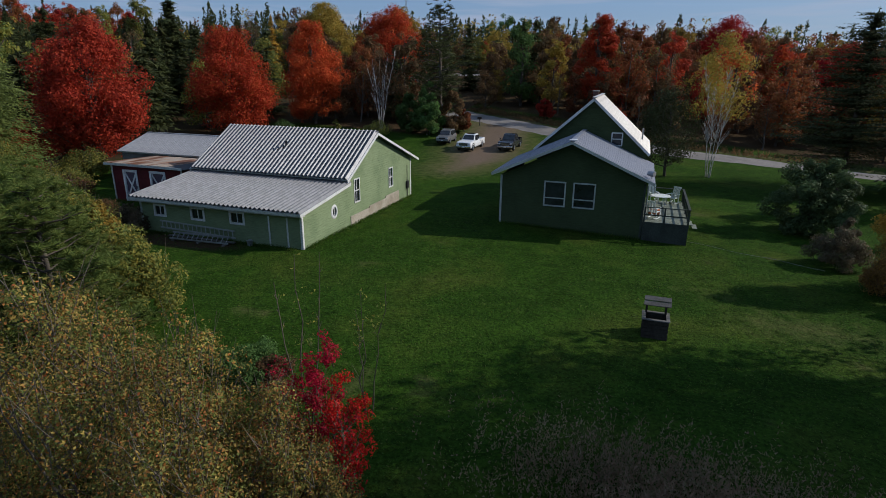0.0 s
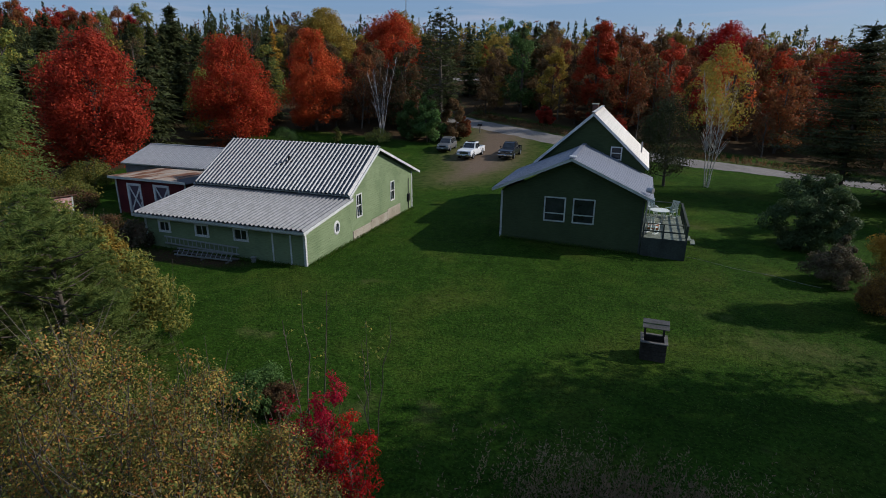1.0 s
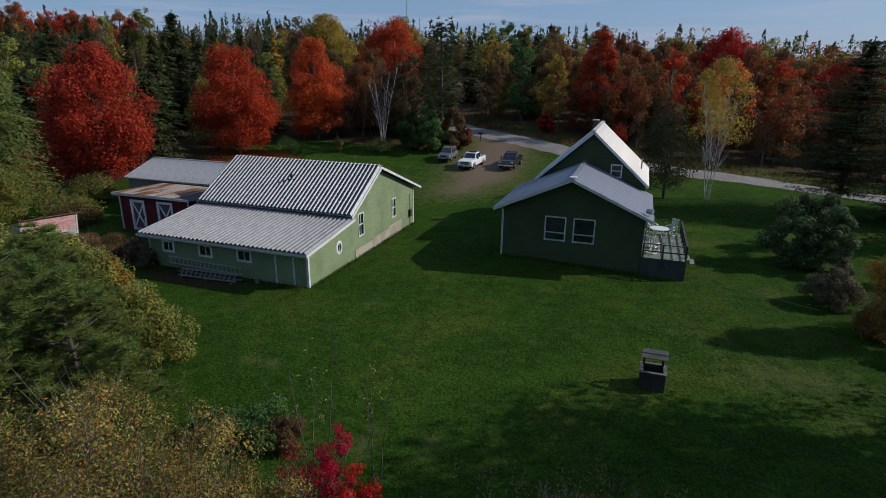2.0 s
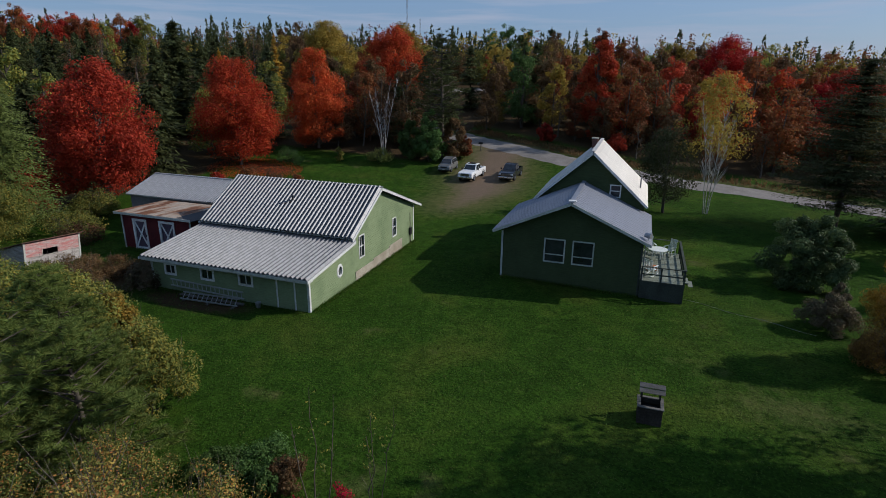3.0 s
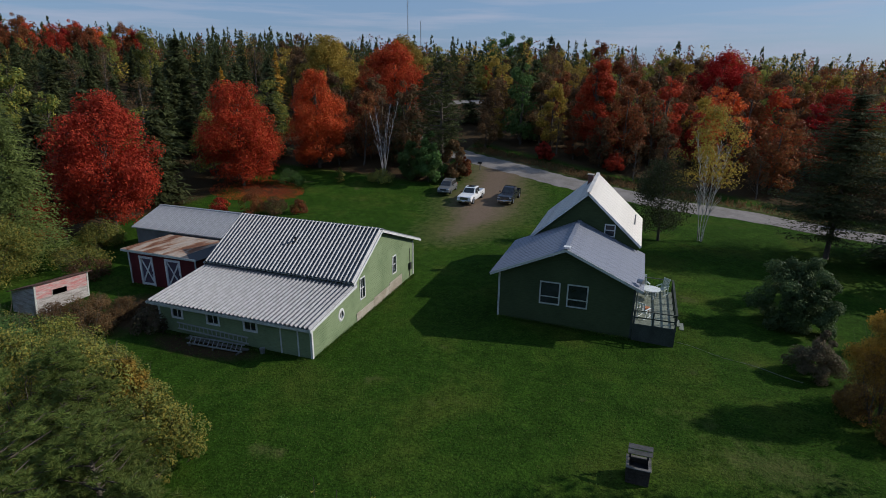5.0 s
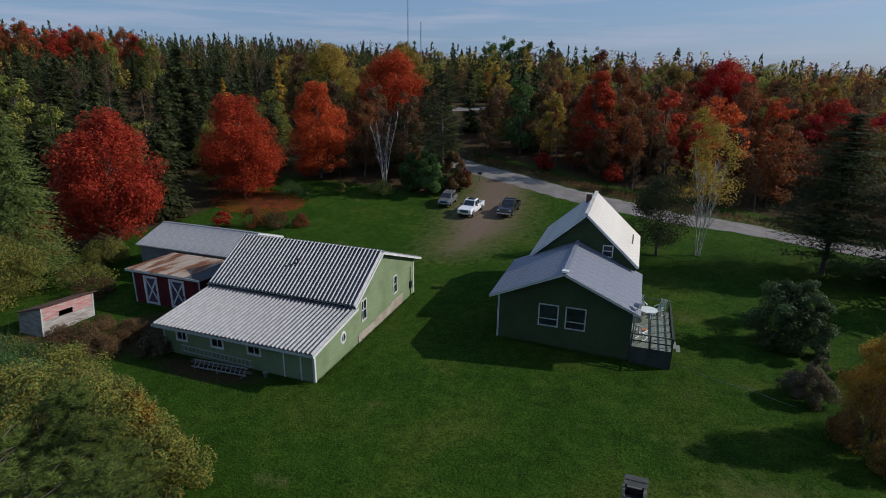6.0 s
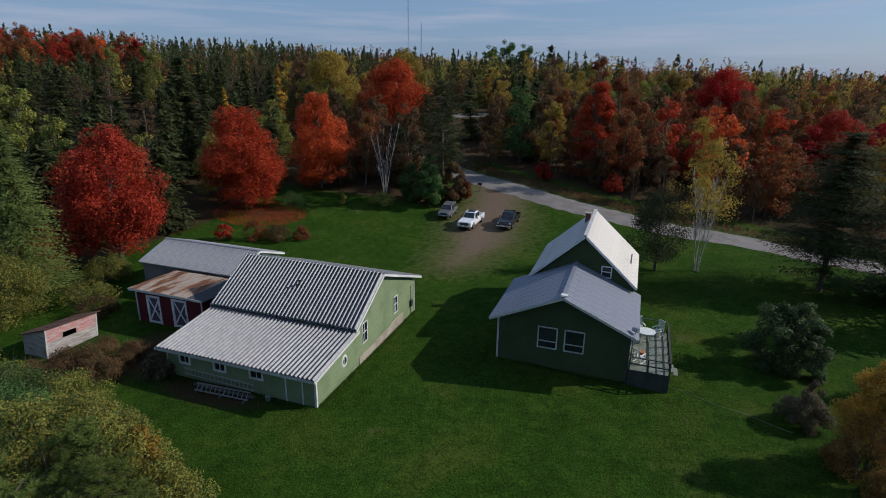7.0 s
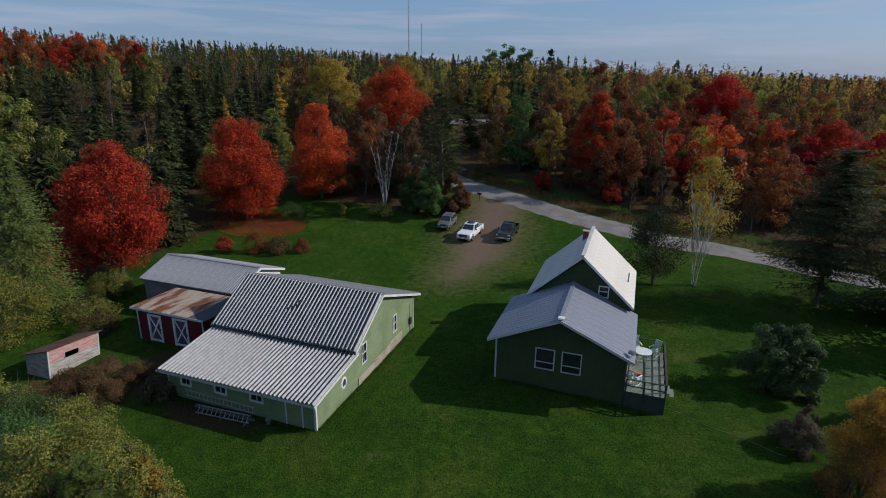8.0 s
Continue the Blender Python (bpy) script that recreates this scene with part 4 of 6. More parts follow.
build_chair((18.75, 11.6, 0.845), 150, M_PATIO, "white slatted rocking chair by the house wall")
cu = thing("planter", (18.8, 12.75, 0.845), "orange brown planter box with dried flowers on the deck", "planter")
part("tub", boxes((18.4, 19.15, 12.5, 12.95, 0.85, 1.15), bevel=0.03), M_TERRA, cu)


# ---- the wishing well ----
def build_well():
    x0, x1, y0, y1, top = 18.26, 19.24, -4.08, -3.2, 0.40
    base = gz(18.7, -3.6)
    w = thing("wishing_well", (18.75, -3.64, base), "dark weathered square timber wishing well on the lawn", "well")
    courses = 5
    hgt = (top - base + 0.05) / courses
    for i in range(courses):
        z0 = base - 0.05 + i * hgt
        for q in ((x0, x1, y0, y0 + 0.07), (x0, x1, y1 - 0.07, y1), (x0, x0 + 0.07, y0 + 0.07, y1 - 0.07), (x1 - 0.07, x1, y0 + 0.07, y1 - 0.07)):
            part("board", boxes((*q, z0, z0 + hgt - 0.012), bevel=0.006), M_WELL, w)
    for q in ((x0 - 0.04, x1 + 0.04, y0 - 0.04, y0 + 0.1), (x0 - 0.04, x1 + 0.04, y1 - 0.1, y1 + 0.04), (x0 - 0.04, x0 + 0.1, y0 + 0.1, y1 - 0.1), (x1 - 0.1, x1 + 0.04, y0 + 0.1, y1 - 0.1)):
        part("rim_board", boxes((*q, top, top + 0.045), bevel=0.006), M_GREYWOOD, w, "grey rim board")
    part("soil", boxes((x0 + 0.07, x1 - 0.07, y0 + 0.07, y1 - 0.07, base, top - 0.25)), M_BLACK, w)
    ym = -3.34
    for x in (x0 + 0.12, x1 - 0.12):
        part("post", boxes((x - 0.04, x + 0.04, ym - 0.04, ym + 0.04, top - 0.2, 1.06)), M_WELL, w)
    for k, (dy, dz) in enumerate(((-0.30, -0.16), (-0.10, -0.02))):
        bm = bmesh.new()
        hexa(bm, [(x0 + 0.0, ym + dy - 0.11, 1.06 + dz), (x1 + 0.04, ym + dy - 0.11, 1.06 + dz), (x1 + 0.04, ym + dy + 0.08, 1.17 + dz), (x0, ym + dy + 0.08, 1.17 + dz)],
             [(x0 + 0.0, ym + dy - 0.12, 1.085 + dz), (x1 + 0.04, ym + dy - 0.12, 1.085 + dz), (x1 + 0.04, ym + dy + 0.07, 1.195 + dz), (x0, ym + dy + 0.07, 1.195 + dz)])
        part("roof_board", bm, M_GREYWOOD, w, "grey slanting roof board")
    bm = bmesh.new()
    rod(bm, (x0 + 0.1, ym, 0.82), (x1 - 0.1, ym, 0.82), 0.035)
    part("windlass", bm, M_WELL, w)


M_WELL = worn("dark_weathered_timber", (0.06, 0.052, 0.042), (0.035, 0.03, 0.024), 0.95, 0, 12, 1.5, 0.05)
build_well()


# ---- parked vehicles ----
def wheel(parent, x, y, z, r, width):
    bm = bmesh.new()
    rod(bm, (x - width / 2, y, z), (x + width / 2, y, z), r, r, 22)
    es = [e for e in bm.edges if len(e.link_faces) == 2 and any(len(f.verts) > 6 for f in e.link_faces)]
    bmesh.ops.bevel(bm, geom=es, offset=0.035, segments=2, affect='EDGES')
    t = part("wheel", bm, M_TYRE, parent)
    sx = 1 if x > 0 else -1
    bm = bmesh.new()
    rod(bm, (x + sx * (width / 2 - 0.02), y, z), (x + sx * (width / 2 + 0.012), y, z), r * 0.62, r * 0.58, 16)
    for k in range(5):
        a = k * math.tau / 5
        beam(bm, (x + sx * (width / 2 + 0.016), y, z), (x + sx * (width / 2 + 0.016), y + r * 0.55 * math.cos(a), z + r * 0.55 * math.sin(a)), 0.05, 0.02)
    part("rim", bm, M_RIM, t)


def shaped(bm, sections):
    """A shell through cross-sections: each a y and a half outline of (x, z), mirrored."""
    rings = []
    for y, pts in sections:
        rings.append([bm.verts.new((x, y, z)) for x, z in pts] + [bm.verts.new((-x, y, z)) for x, z in reversed(pts)])
    for a, b in zip(rings, rings[1:]):
        n = len(a)
        for k in range(n):
            j = (k + 1) % n
            bm.faces.new((a[k], a[j], b[j], b[k]))
    bm.faces.new(rings[0])
    bm.faces.new(rings[-1][::-1])


def body_section(y, half, low, belt, tuck=0.06):
    return (y, [(half - tuck, low), (half, low + 0.18), (half, (low + belt) / 2 + 0.1), (half - 0.05, belt - 0.03), (half - 0.14, belt)])


def build_pickup(at, turn, paint, label, sunroof):
    """A crew-cab pickup; its nose points to -y."""
    c = thing("pickup_truck", (0, 0, 0), label, "pickup truck", "parked vehicles")
    hw = 1.0
    bm = bmesh.new()
    shaped(bm, [body_section(-2.9, hw - 0.10, 0.45, 0.98), body_section(-2.8, hw - 0.03, 0.40, 1.08), body_section(-2.3, hw, 0.38, 1.16), body_section(-1.25, hw, 0.38, 1.20),
                body_section(0.0, hw, 0.40, 1.19), body_section(1.18, hw, 0.42, 1.18)])
    part("body", bm, paint, c)
    # cargo bed with open top
    bm = boxes((-hw, -hw + 0.12, 1.2, 2.85, 0.45, 1.22), (hw - 0.12, hw, 1.2, 2.85, 0.45, 1.22), (-hw + 0.12, hw - 0.12, 1.2, 1.28, 0.45, 1.22), (-hw + 0.12, hw - 0.12, 1.28, 2.85, 0.45, 0.72), bevel=0.015)
    part("cargo_bed", bm, paint, c)
    tg = part("tailgate", boxes((-hw + 0.12, hw - 0.12, 2.78, 2.86, 0.74, 1.22), bevel=0.015), paint, c)
    part("handle", boxes((-0.12, 0.12, 2.862, 2.88, 1.05, 1.12)), M_BLACK, tg)
    # cabin
    bm = bmesh.new()
    shaped(bm, [(-1.15, [(0.82, 1.18), (0.80, 1.20)]), (-0.42, [(0.86, 1.18), (0.70, 1.84)]), (0.0, [(0.88, 1.18), (0.71, 1.91)]), (0.75, [(0.88, 1.18), (0.70, 1.90)]), (1.02, [(0.87, 1.18), (0.68, 1.84)]), (1.2, [(0.84, 1.18), (0.82, 1.20)])])
    cab = part("cabin", bm, paint, c)
    bm = bmesh.new()
    hexa(bm, [(-0.74, -1.05, 1.24), (0.74, -1.05, 1.24), (0.64, -0.46, 1.77), (-0.64, -0.46, 1.77)], [(-0.74, -1.09, 1.26), (0.74, -1.09, 1.26), (0.64, -0.50, 1.80), (-0.64, -0.50, 1.80)])
    part("windscreen", bm, M_GLASS, cab)
    bm = bmesh.new()
    hexa(bm, [(-0.70, 1.15, 1.28), (0.70, 1.15, 1.28), (0.62, 1.03, 1.76), (-0.62, 1.03, 1.76)], [(-0.70, 1.19, 1.28), (0.70, 1.19, 1.28), (0.62, 1.07, 1.78), (-0.62, 1.07, 1.78)])
    part("rear_window", bm, M_GLASS, cab)
    for sx in (-1, 1):
        for ya, yb, yc, yd in ((-0.78, 0.12, 0.12, -0.40), (0.2, 0.98, 0.92, 0.2)):
            bm = bmesh.new()
            hexa(bm, [(sx * 0.865, ya, 1.26), (sx * 0.865, yb, 1.26), (sx * 0.735, yc, 1.77), (sx * 0.735, yd, 1.77)],
                 [(sx * 0.885, ya, 1.26), (sx * 0.885, yb, 1.26), (sx * 0.752, yc, 1.77), (sx * 0.752, yd, 1.77)])
            part("side_window", bm, M_GLASS, cab)
        part("mirror", boxes((sx * 1.10 - 0.10, sx * 1.10 + 0.10, -0.86, -0.74, 1.20, 1.42), bevel=0.03), M_BLACK, c)
        part("headlight", boxes((sx * 0.76 - 0.15, sx * 0.76 + 0.15, -2.93, -2.82, 0.82, 1.0), bevel=0.02), M_LAMP, c)
        part("tail_light", boxes((sx * 0.93 - 0.06, sx * 0.93 + 0.06, 2.84, 2.88, 0.8, 1.18)), M_TAIL, c)
        for y in (-1.9, 1.85):
            wheel(c, sx * 0.88, y, 0.40, 0.40, 0.27)
            bm = bmesh.new()
            prev = None
            for k in range(9):
                a = math.pi * k / 8
                p = (sx * 1.005, y + 0.5 * math.cos(a), 0.42 + 0.5 * math.sin(a))
                if prev:
                    beam(bm, prev, p, 0.03, 0.06)
                prev = p
            part("wheel_arch", bm, M_BLACK, c)
        for y in (-0.55, 0.45):
            part("door_handle", boxes((sx * 1.0 - 0.012, sx * 1.0 + 0.012, y + 0.4, y + 0.6, 1.0, 1.04)), M_BLACK, c)
    if sunroof:
        part("sunroof", boxes((-0.52, 0.52, -0.25, 0.80, 1.90, 1.925), bevel=0.01), M_GLASS, cab, "dark glass sunroof")
    gr = part("grille", boxes((-0.56, 0.56, -2.95, -2.86, 0.68, 1.02), bevel=0.02), M_BLACK, c)
    for k in range(3):
        part("bar", boxes((-0.54, 0.54, -2.97, -2.95, 0.73 + k * 0.1, 0.76 + k * 0.1)), M_CHROME, gr)
    part("front_bumper", boxes((-0.96, 0.96, -3.0, -2.8, 0.42, 0.64), bevel=0.04), M_CHROME, c)
    part("rear_bumper", boxes((-0.96, 0.96, 2.86, 2.98, 0.48, 0.66), bevel=0.03), M_CHROME, c)
    part("number_plate", boxes((-0.16, 0.16, -3.015, -3.0, 0.48, 0.58)), M_WHITE, c)
    part("underbody", boxes((-0.8, 0.8, -2.6, 2.6, 0.28, 0.45)), M_BLACK, c)
    c.matrix_basis = pose(*at, 0, 0, turn)


def build_suv(at, turn, paint, label):
    c = thing("suv", (0, 0, 0), label, "car", "parked vehicles")
    hw = 0.9
    bm = bmesh.new()
    shaped(bm, [body_section(-2.2, hw - 0.12, 0.4, 0.86), body_section(-2.05, hw - 0.04, 0.34, 0.96), body_section(-1.0, hw, 0.32, 1.04), body_section(0.5, hw, 0.33, 1.06), body_section(2.0, hw - 0.02, 0.36, 1.06), body_section(2.2, hw - 0.08, 0.42, 1.02)])
    part("body", bm, paint, c)
    bm = bmesh.new()
    shaped(bm, [(-1.05, [(0.74, 1.02), (0.72, 1.04)]), (-0.4, [(0.78, 1.02), (0.63, 1.62)]), (0.4, [(0.80, 1.02), (0.65, 1.70)]), (1.75, [(0.79, 1.02), (0.64, 1.66)]), (2.12, [(0.76, 1.02), (0.70, 1.10)])])
    cab = part("cabin", bm, paint, c)
    bm = bmesh.new()
    hexa(bm, [(-0.68, -0.98, 1.08), (0.68, -0.98, 1.08), (0.58, -0.44, 1.57), (-0.58, -0.44, 1.57)], [(-0.68, -1.01, 1.10), (0.68, -1.01, 1.10), (0.58, -0.47, 1.60), (-0.58, -0.47, 1.60)])
    part("windscreen", bm, M_GLASS, cab)
    for sx in (-1, 1):
        for ya, yb, yc, yd in ((-0.7, 0.1, 0.1, -0.36), (0.18, 0.95, 0.95, 0.18), (1.03, 1.85, 1.62, 1.03)):
            bm = bmesh.new()
            hexa(bm, [(sx * 0.785, ya, 1.10), (sx * 0.785, yb, 1.10), (sx * 0.665, yc, 1.55), (sx * 0.665, yd, 1.55)],
                 [(sx * 0.805, ya, 1.10), (sx * 0.805, yb, 1.10), (sx * 0.682, yc, 1.56), (sx * 0.682, yd, 1.56)])
            part("side_window", bm, M_GLASS, cab)
        part("roof_rail", boxes((sx * 0.6 - 0.025, sx * 0.6 + 0.025, -0.2, 1.6, 1.73, 1.77)), M_CHROME, cab)
        for y in (-0.1, 0.7, 1.5):
            part("rail_foot", boxes((sx * 0.6 - 0.025, sx * 0.6 + 0.025, y - 0.04, y + 0.04, 1.64, 1.73)), M_BLACK, cab)
        part("mirror", boxes((sx * 0.98 - 0.08, sx * 0.98 + 0.08, -0.72, -0.62, 1.05, 1.2), bevel=0.02), M_BLACK, c)
        part("headlight", boxes((sx * 0.62 - 0.15, sx * 0.62 + 0.15, -2.24, -2.1, 0.70, 0.84), bevel=0.02), M_LAMP, c)
        part("tail_light", boxes((sx * 0.78 - 0.06, sx * 0.78 + 0.06, 2.16, 2.2, 0.8, 1.0)), M_TAIL, c)
        for y in (-1.38, 1.4):
            wheel(c, sx * 0.79, y, 0.35, 0.35, 0.23)
    part("grille", boxes((-0.42, 0.42, -2.23, -2.15, 0.62, 0.8), bevel=0.015), M_BLACK, c)
    part("front_bumper", boxes((-0.84, 0.84, -2.3, -2.12, 0.38, 0.58), bevel=0.04), paint, c)
    part("number_plate", boxes((-0.15, 0.15, -2.315, -2.3, 0.44, 0.53)), M_WHITE, c)
    part("underbody", boxes((-0.7, 0.7, -1.9, 1.9, 0.24, 0.4)), M_BLACK, c)
    c.matrix_basis = pose(*at, 0, 0, turn)


def on_ground(x, y):
    return (x, y, gz(x, y) + 0.01)


build_pickup(on_ground(-3.3, 44.1), -2, plain("white_car_paint", (0.78, 0.79, 0.80), 0.25, 0, 0.6), "white crew-cab pickup truck with dark sunroof on the drive", True)
build_pickup(on_ground(1.45, 46.1), 0, plain("black_blue_car_paint", (0.018, 0.02, 0.028), 0.22, 0.2, 0.6), "dark blue-black pickup truck parked on the drive", False)
build_suv(on_ground(-7.5, 46.7), 3, plain("silver_grey_car_paint", (0.22, 0.225, 0.23), 0.3, 0.5, 0.5), "silver grey sport utility car with roof rails")


def build_mailbox():
    x, y = -6.2, 58.6
    z = gz(x, y)
    m = thing("mailbox", (x, y, z), "dark mailbox on a leaning wooden post", "mailbox")
    part("post", boxes((x - 0.06, x + 0.06, y - 0.06, y + 0.06, z - 0.1, z + 1.1)), M_GREYWOOD, m)
    bm = bmesh.new()
    pts = [(y - 0.14, z + 1.1), (y + 0.14, z + 1.1), (y + 0.14, z + 1.28), (y + 0.08, z + 1.36), (y - 0.08, z + 1.36), (y - 0.14, z + 1.28)]
    extrude_profile(bm, pts, "x", x - 0.35, x + 0.3)
    part("box", bm, M_BLACK, m)
    part("arm", boxes((x - 0.5, x + 0.3, y - 0.04, y + 0.04, z + 1.03, z + 1.1)), M_GREYWOOD, m)


build_mailbox()


def build_hose():
    cu = bpy.data.curves.new("garden_hose", 'CURVE')
    cu.dimensions = '3D'
    cu.bevel_depth, cu.bevel_resolution = 0.009, 1
    s = cu.splines.new('POLY')
    pts = [(20.9 + 0.47 * k, 11.2 - 0.16 * k + 0.12 * math.sin(k * 0.8)) for k in range(16)]
    s.points.add(len(pts) - 1)
    for p, (x, y) in zip(s.points, pts):
        p.co = (x, y, gz(x, y) + 0.03, 1)
    cu.materials.append(plain("pale_hose", (0.24, 0.26, 0.2), 0.6))
    tagged(new("garden_hose", cu), "pale thin hose lying across the lawn", "hose")


build_hose()


def build_mast(x, y, top, w):
    z = gz(x, y)
    m = thing("radio_mast", (x, y, z), "tall thin lattice radio mast on the far hill", "mast", "masts on the hill")
    legs = [(w * math.cos(a), w * math.sin(a)) for a in (0, math.tau / 3, 2 * math.tau / 3)]
    for dx, dy in legs:
        bm = bmesh.new()
        rod(bm, (x + dx, y + dy, z), (x + dx * 0.8, y + dy * 0.8, top), 0.16, 0.14, 5)
        part("leg", bm, M_ALU, m)
    bm = bmesh.new()
    n = int((top - z) / 4)
    for i in range(n):
        za, zb = z + (top - z) * i / n, z + (top - z) * (i + 1) / n
        a, b = legs[i % 3], legs[(i + 1) % 3]
        rod(bm, (x + a[0] * 0.9, y + a[1] * 0.9, za), (x + b[0] * 0.9, y + b[1] * 0.9, zb), 0.08, None, 4)
    part("bracing", bm, M_ALU, m)


build_mast(-294.5, 711.2, 137.0, 0.9)
build_mast(-278.5, 717.8, 81.0, 0.8)


# ---- plants ----
def tube(path, radii, sides):
    """Vertices and faces of a tapering tube along a path."""
    path = np.asarray(path, float)
    vs, fs = [], []
    for i, (p, r) in enumerate(zip(path, radii)):
        d = path[min(i + 1, len(path) - 1)] - path[max(i - 1, 0)]
        d = d / (np.linalg.norm(d) + 1e-9)
        s = np.cross(d, (0.31, 0.91, 0.27))
        s /= np.linalg.norm(s) + 1e-9
        u = np.cross(d, s)
        for k in range(sides):
            a = k * math.tau / sides
            vs.append(p + (s * math.cos(a) + u * math.sin(a)) * r)
        if i:
            o = (i - 1) * sides
            for k in range(sides):
                j = (k + 1) % sides
                fs.append((o + k, o + j, o + sides + j, o + sides + k))
    return np.array(vs), fs


def mesh_of(name, pieces, mat, smooth=False):
    """One mesh from (vertices, faces) pieces."""
    vs, fs, o = [], [], 0
    for v, f in pieces:
        vs.append(v)
        fs += [tuple(int(k) + o for k in q) for q in f]
        o += len(v)
    me = bpy.data.meshes.new(name)
    me.from_pydata(np.concatenate(vs).tolist(), [], fs)
    if smooth:
        me.polygons.foreach_set("use_smooth", [True] * len(me.polygons))
    me.materials.append(mat)
    return me


def leaves(pts, out, long, wide, rng, loose=0.7, along=None, corners=3):
    """A small leaf or spray of three or four corners at every point, turned partly outward. Returns vertices and faces."""
    n = len(pts)
    nrm = out / (np.linalg.norm(out, axis=1, keepdims=True) + 1e-9) + rng.normal(size=(n, 3)) * loose
    nrm /= np.linalg.norm(nrm, axis=1, keepdims=True) + 1e-9
    ax = rng.normal(size=(n, 3)) if along is None else along + rng.normal(size=(n, 3)) * 0.35
    ax -= nrm * np.sum(ax * nrm, 1, keepdims=True)
    ax /= np.linalg.norm(ax, axis=1, keepdims=True) + 1e-9
    bx = np.cross(nrm, ax)
    sl = long * rng.uniform(0.65, 1.35, (n, 1))
    sw = wide * rng.uniform(0.65, 1.35, (n, 1))
    if corners == 3:
        v = np.stack([pts + ax * sl, pts - ax * sl * 0.8 + bx * sw, pts - ax * sl * 0.8 - bx * sw], 1).reshape(-1, 3)
        return v, np.arange(3 * n).reshape(-1, 3)
    fold = nrm * sw * 0.35
    v = np.stack([pts + ax * sl, pts + bx * sw + fold, pts - ax * sl * 0.8, pts - bx * sw + fold], 1).reshape(-1, 3)
    return v, np.arange(4 * n).reshape(-1, 4)


def leaf_mesh(name, v, f, mat):
    me = bpy.data.meshes.new(name)
    me.vertices.add(len(v))
    me.vertices.foreach_set("co", v.astype(np.float32).ravel())
    me.loops.add(f.size)
    me.loops.foreach_set("vertex_index", f.astype(np.int32).ravel())
    me.polygons.add(len(f))
    me.polygons.foreach_set("loop_start", np.arange(0, f.size, f.shape[1], dtype=np.int32))
    me.update(calc_edges=True)
    me.materials.append(mat)
    return me


def broadleaf(height, width, bottom, n_leaf, leaf, seed, shape=1.0, clumps=60, stems=1, corners=3, narrow=0.62, twigs=0):
    """Crown and wood of a broad-leaved tree at the origin: clumps of leaves round a branching frame."""
    rng = np.random.default_rng(seed)
    ch = height - bottom
    h = rng.beta(1.15, 1.25, clumps)
    h[0] = 0.97
    prof = np.sin(np.pi * np.clip(0.24 + 0.73 * h ** shape, 0, 1)) ** 0.75
    th = rng.uniform(0, math.tau, clumps)
    rr = np.sqrt(rng.uniform(0.18, 1.0, clumps)) * prof * width / 2 * rng.uniform(0.72, 1.08, clumps)
    cen = np.stack([rr * np.cos(th), rr * np.sin(th), bottom + ch * (0.04 + 0.9 * h)], 1)
    csz = width * rng.uniform(0.085, 0.165, clumps) * (0.75 + 0.4 * prof)
    pick = rng.choice(clumps, n_leaf, p=csz ** 2 / np.sum(csz ** 2))
    d = rng.normal(size=(n_leaf, 3))
    d /= np.linalg.norm(d, axis=1, keepdims=True)
    pts = cen[pick] + d * (csz[pick] * rng.uniform(0.35, 1.08, n_leaf) ** 0.6)[:, None] * np.array([1, 1, 0.85])
    out = d + 0.5 * (cen[pick] - np.array([0, 0, bottom + ch * 0.45])) / width
    out[:, 2] += 0.35
    crown = leaves(pts, out, leaf, leaf * narrow, rng, 0.5, None, corners)
    wood = []
    for s in range(stems):
        a = rng.uniform(0, math.tau)
        off = np.array([math.cos(a), math.sin(a), 0]) * (0.0 if stems == 1 else width * 0.1)
        lean = np.array([math.cos(a), math.sin(a), 0]) * (height * 0.03 if stems == 1 else width * 0.22)
        zs = np.linspace(-0.3, height * (0.9 if stems == 1 else 0.72), 7)
        path = [off * min(1, 0.4 + z / height) + lean * max(z, 0) / height + np.array([rng.normal() * 0.06, rng.normal() * 0.06, z]) for z in zs]
        r0 = height * (0.018 if stems == 1 else 0.0065)
        wood.append(tube(path, np.linspace(r0, r0 * 0.15, 7), 7))
        for k in rng.choice(clumps, max(4, clumps // (4 * stems)), replace=False):
            e = cen[k]
            z0 = min(max(bottom * 0.7, e[2] - ch * rng.uniform(0.15, 0.35)), height * 0.8)
            st = off + lean * z0 / height
            st = np.array([st[0], st[1], z0])
            mid = (st + e) / 2 + np.array([0, 0, -0.04 * height * rng.uniform(0, 1)])
            wood.append(tube([st, mid, e], [r0 * 0.42, r0 * 0.25, r0 * 0.06], 4))
    for k in rng.integers(0, clumps, twigs):
        a = cen[k] * np.array([0.8, 0.8, 1.0]) - np.array([0, 0, csz[k] * 1.2])
        e = cen[k] + rng.normal(size=3) * csz[k] * 0.8 + np.array([0, 0, csz[k] * 1.1])
        wood.append(tube([a, (a + e) / 2 + rng.normal(size=3) * 0.04, e], [0.011, 0.008, 0.003], 3))
    return crown, wood


def joined(*crowns):
    """Several crowns, each with its offset, as one."""
    vs, fs, o = [], [], 0
    for (v, f), off in crowns:
        vs.append(v + np.array(off))
        fs.append(f + o)
        o += len(v)
    return np.concatenate(vs), np.concatenate(fs)


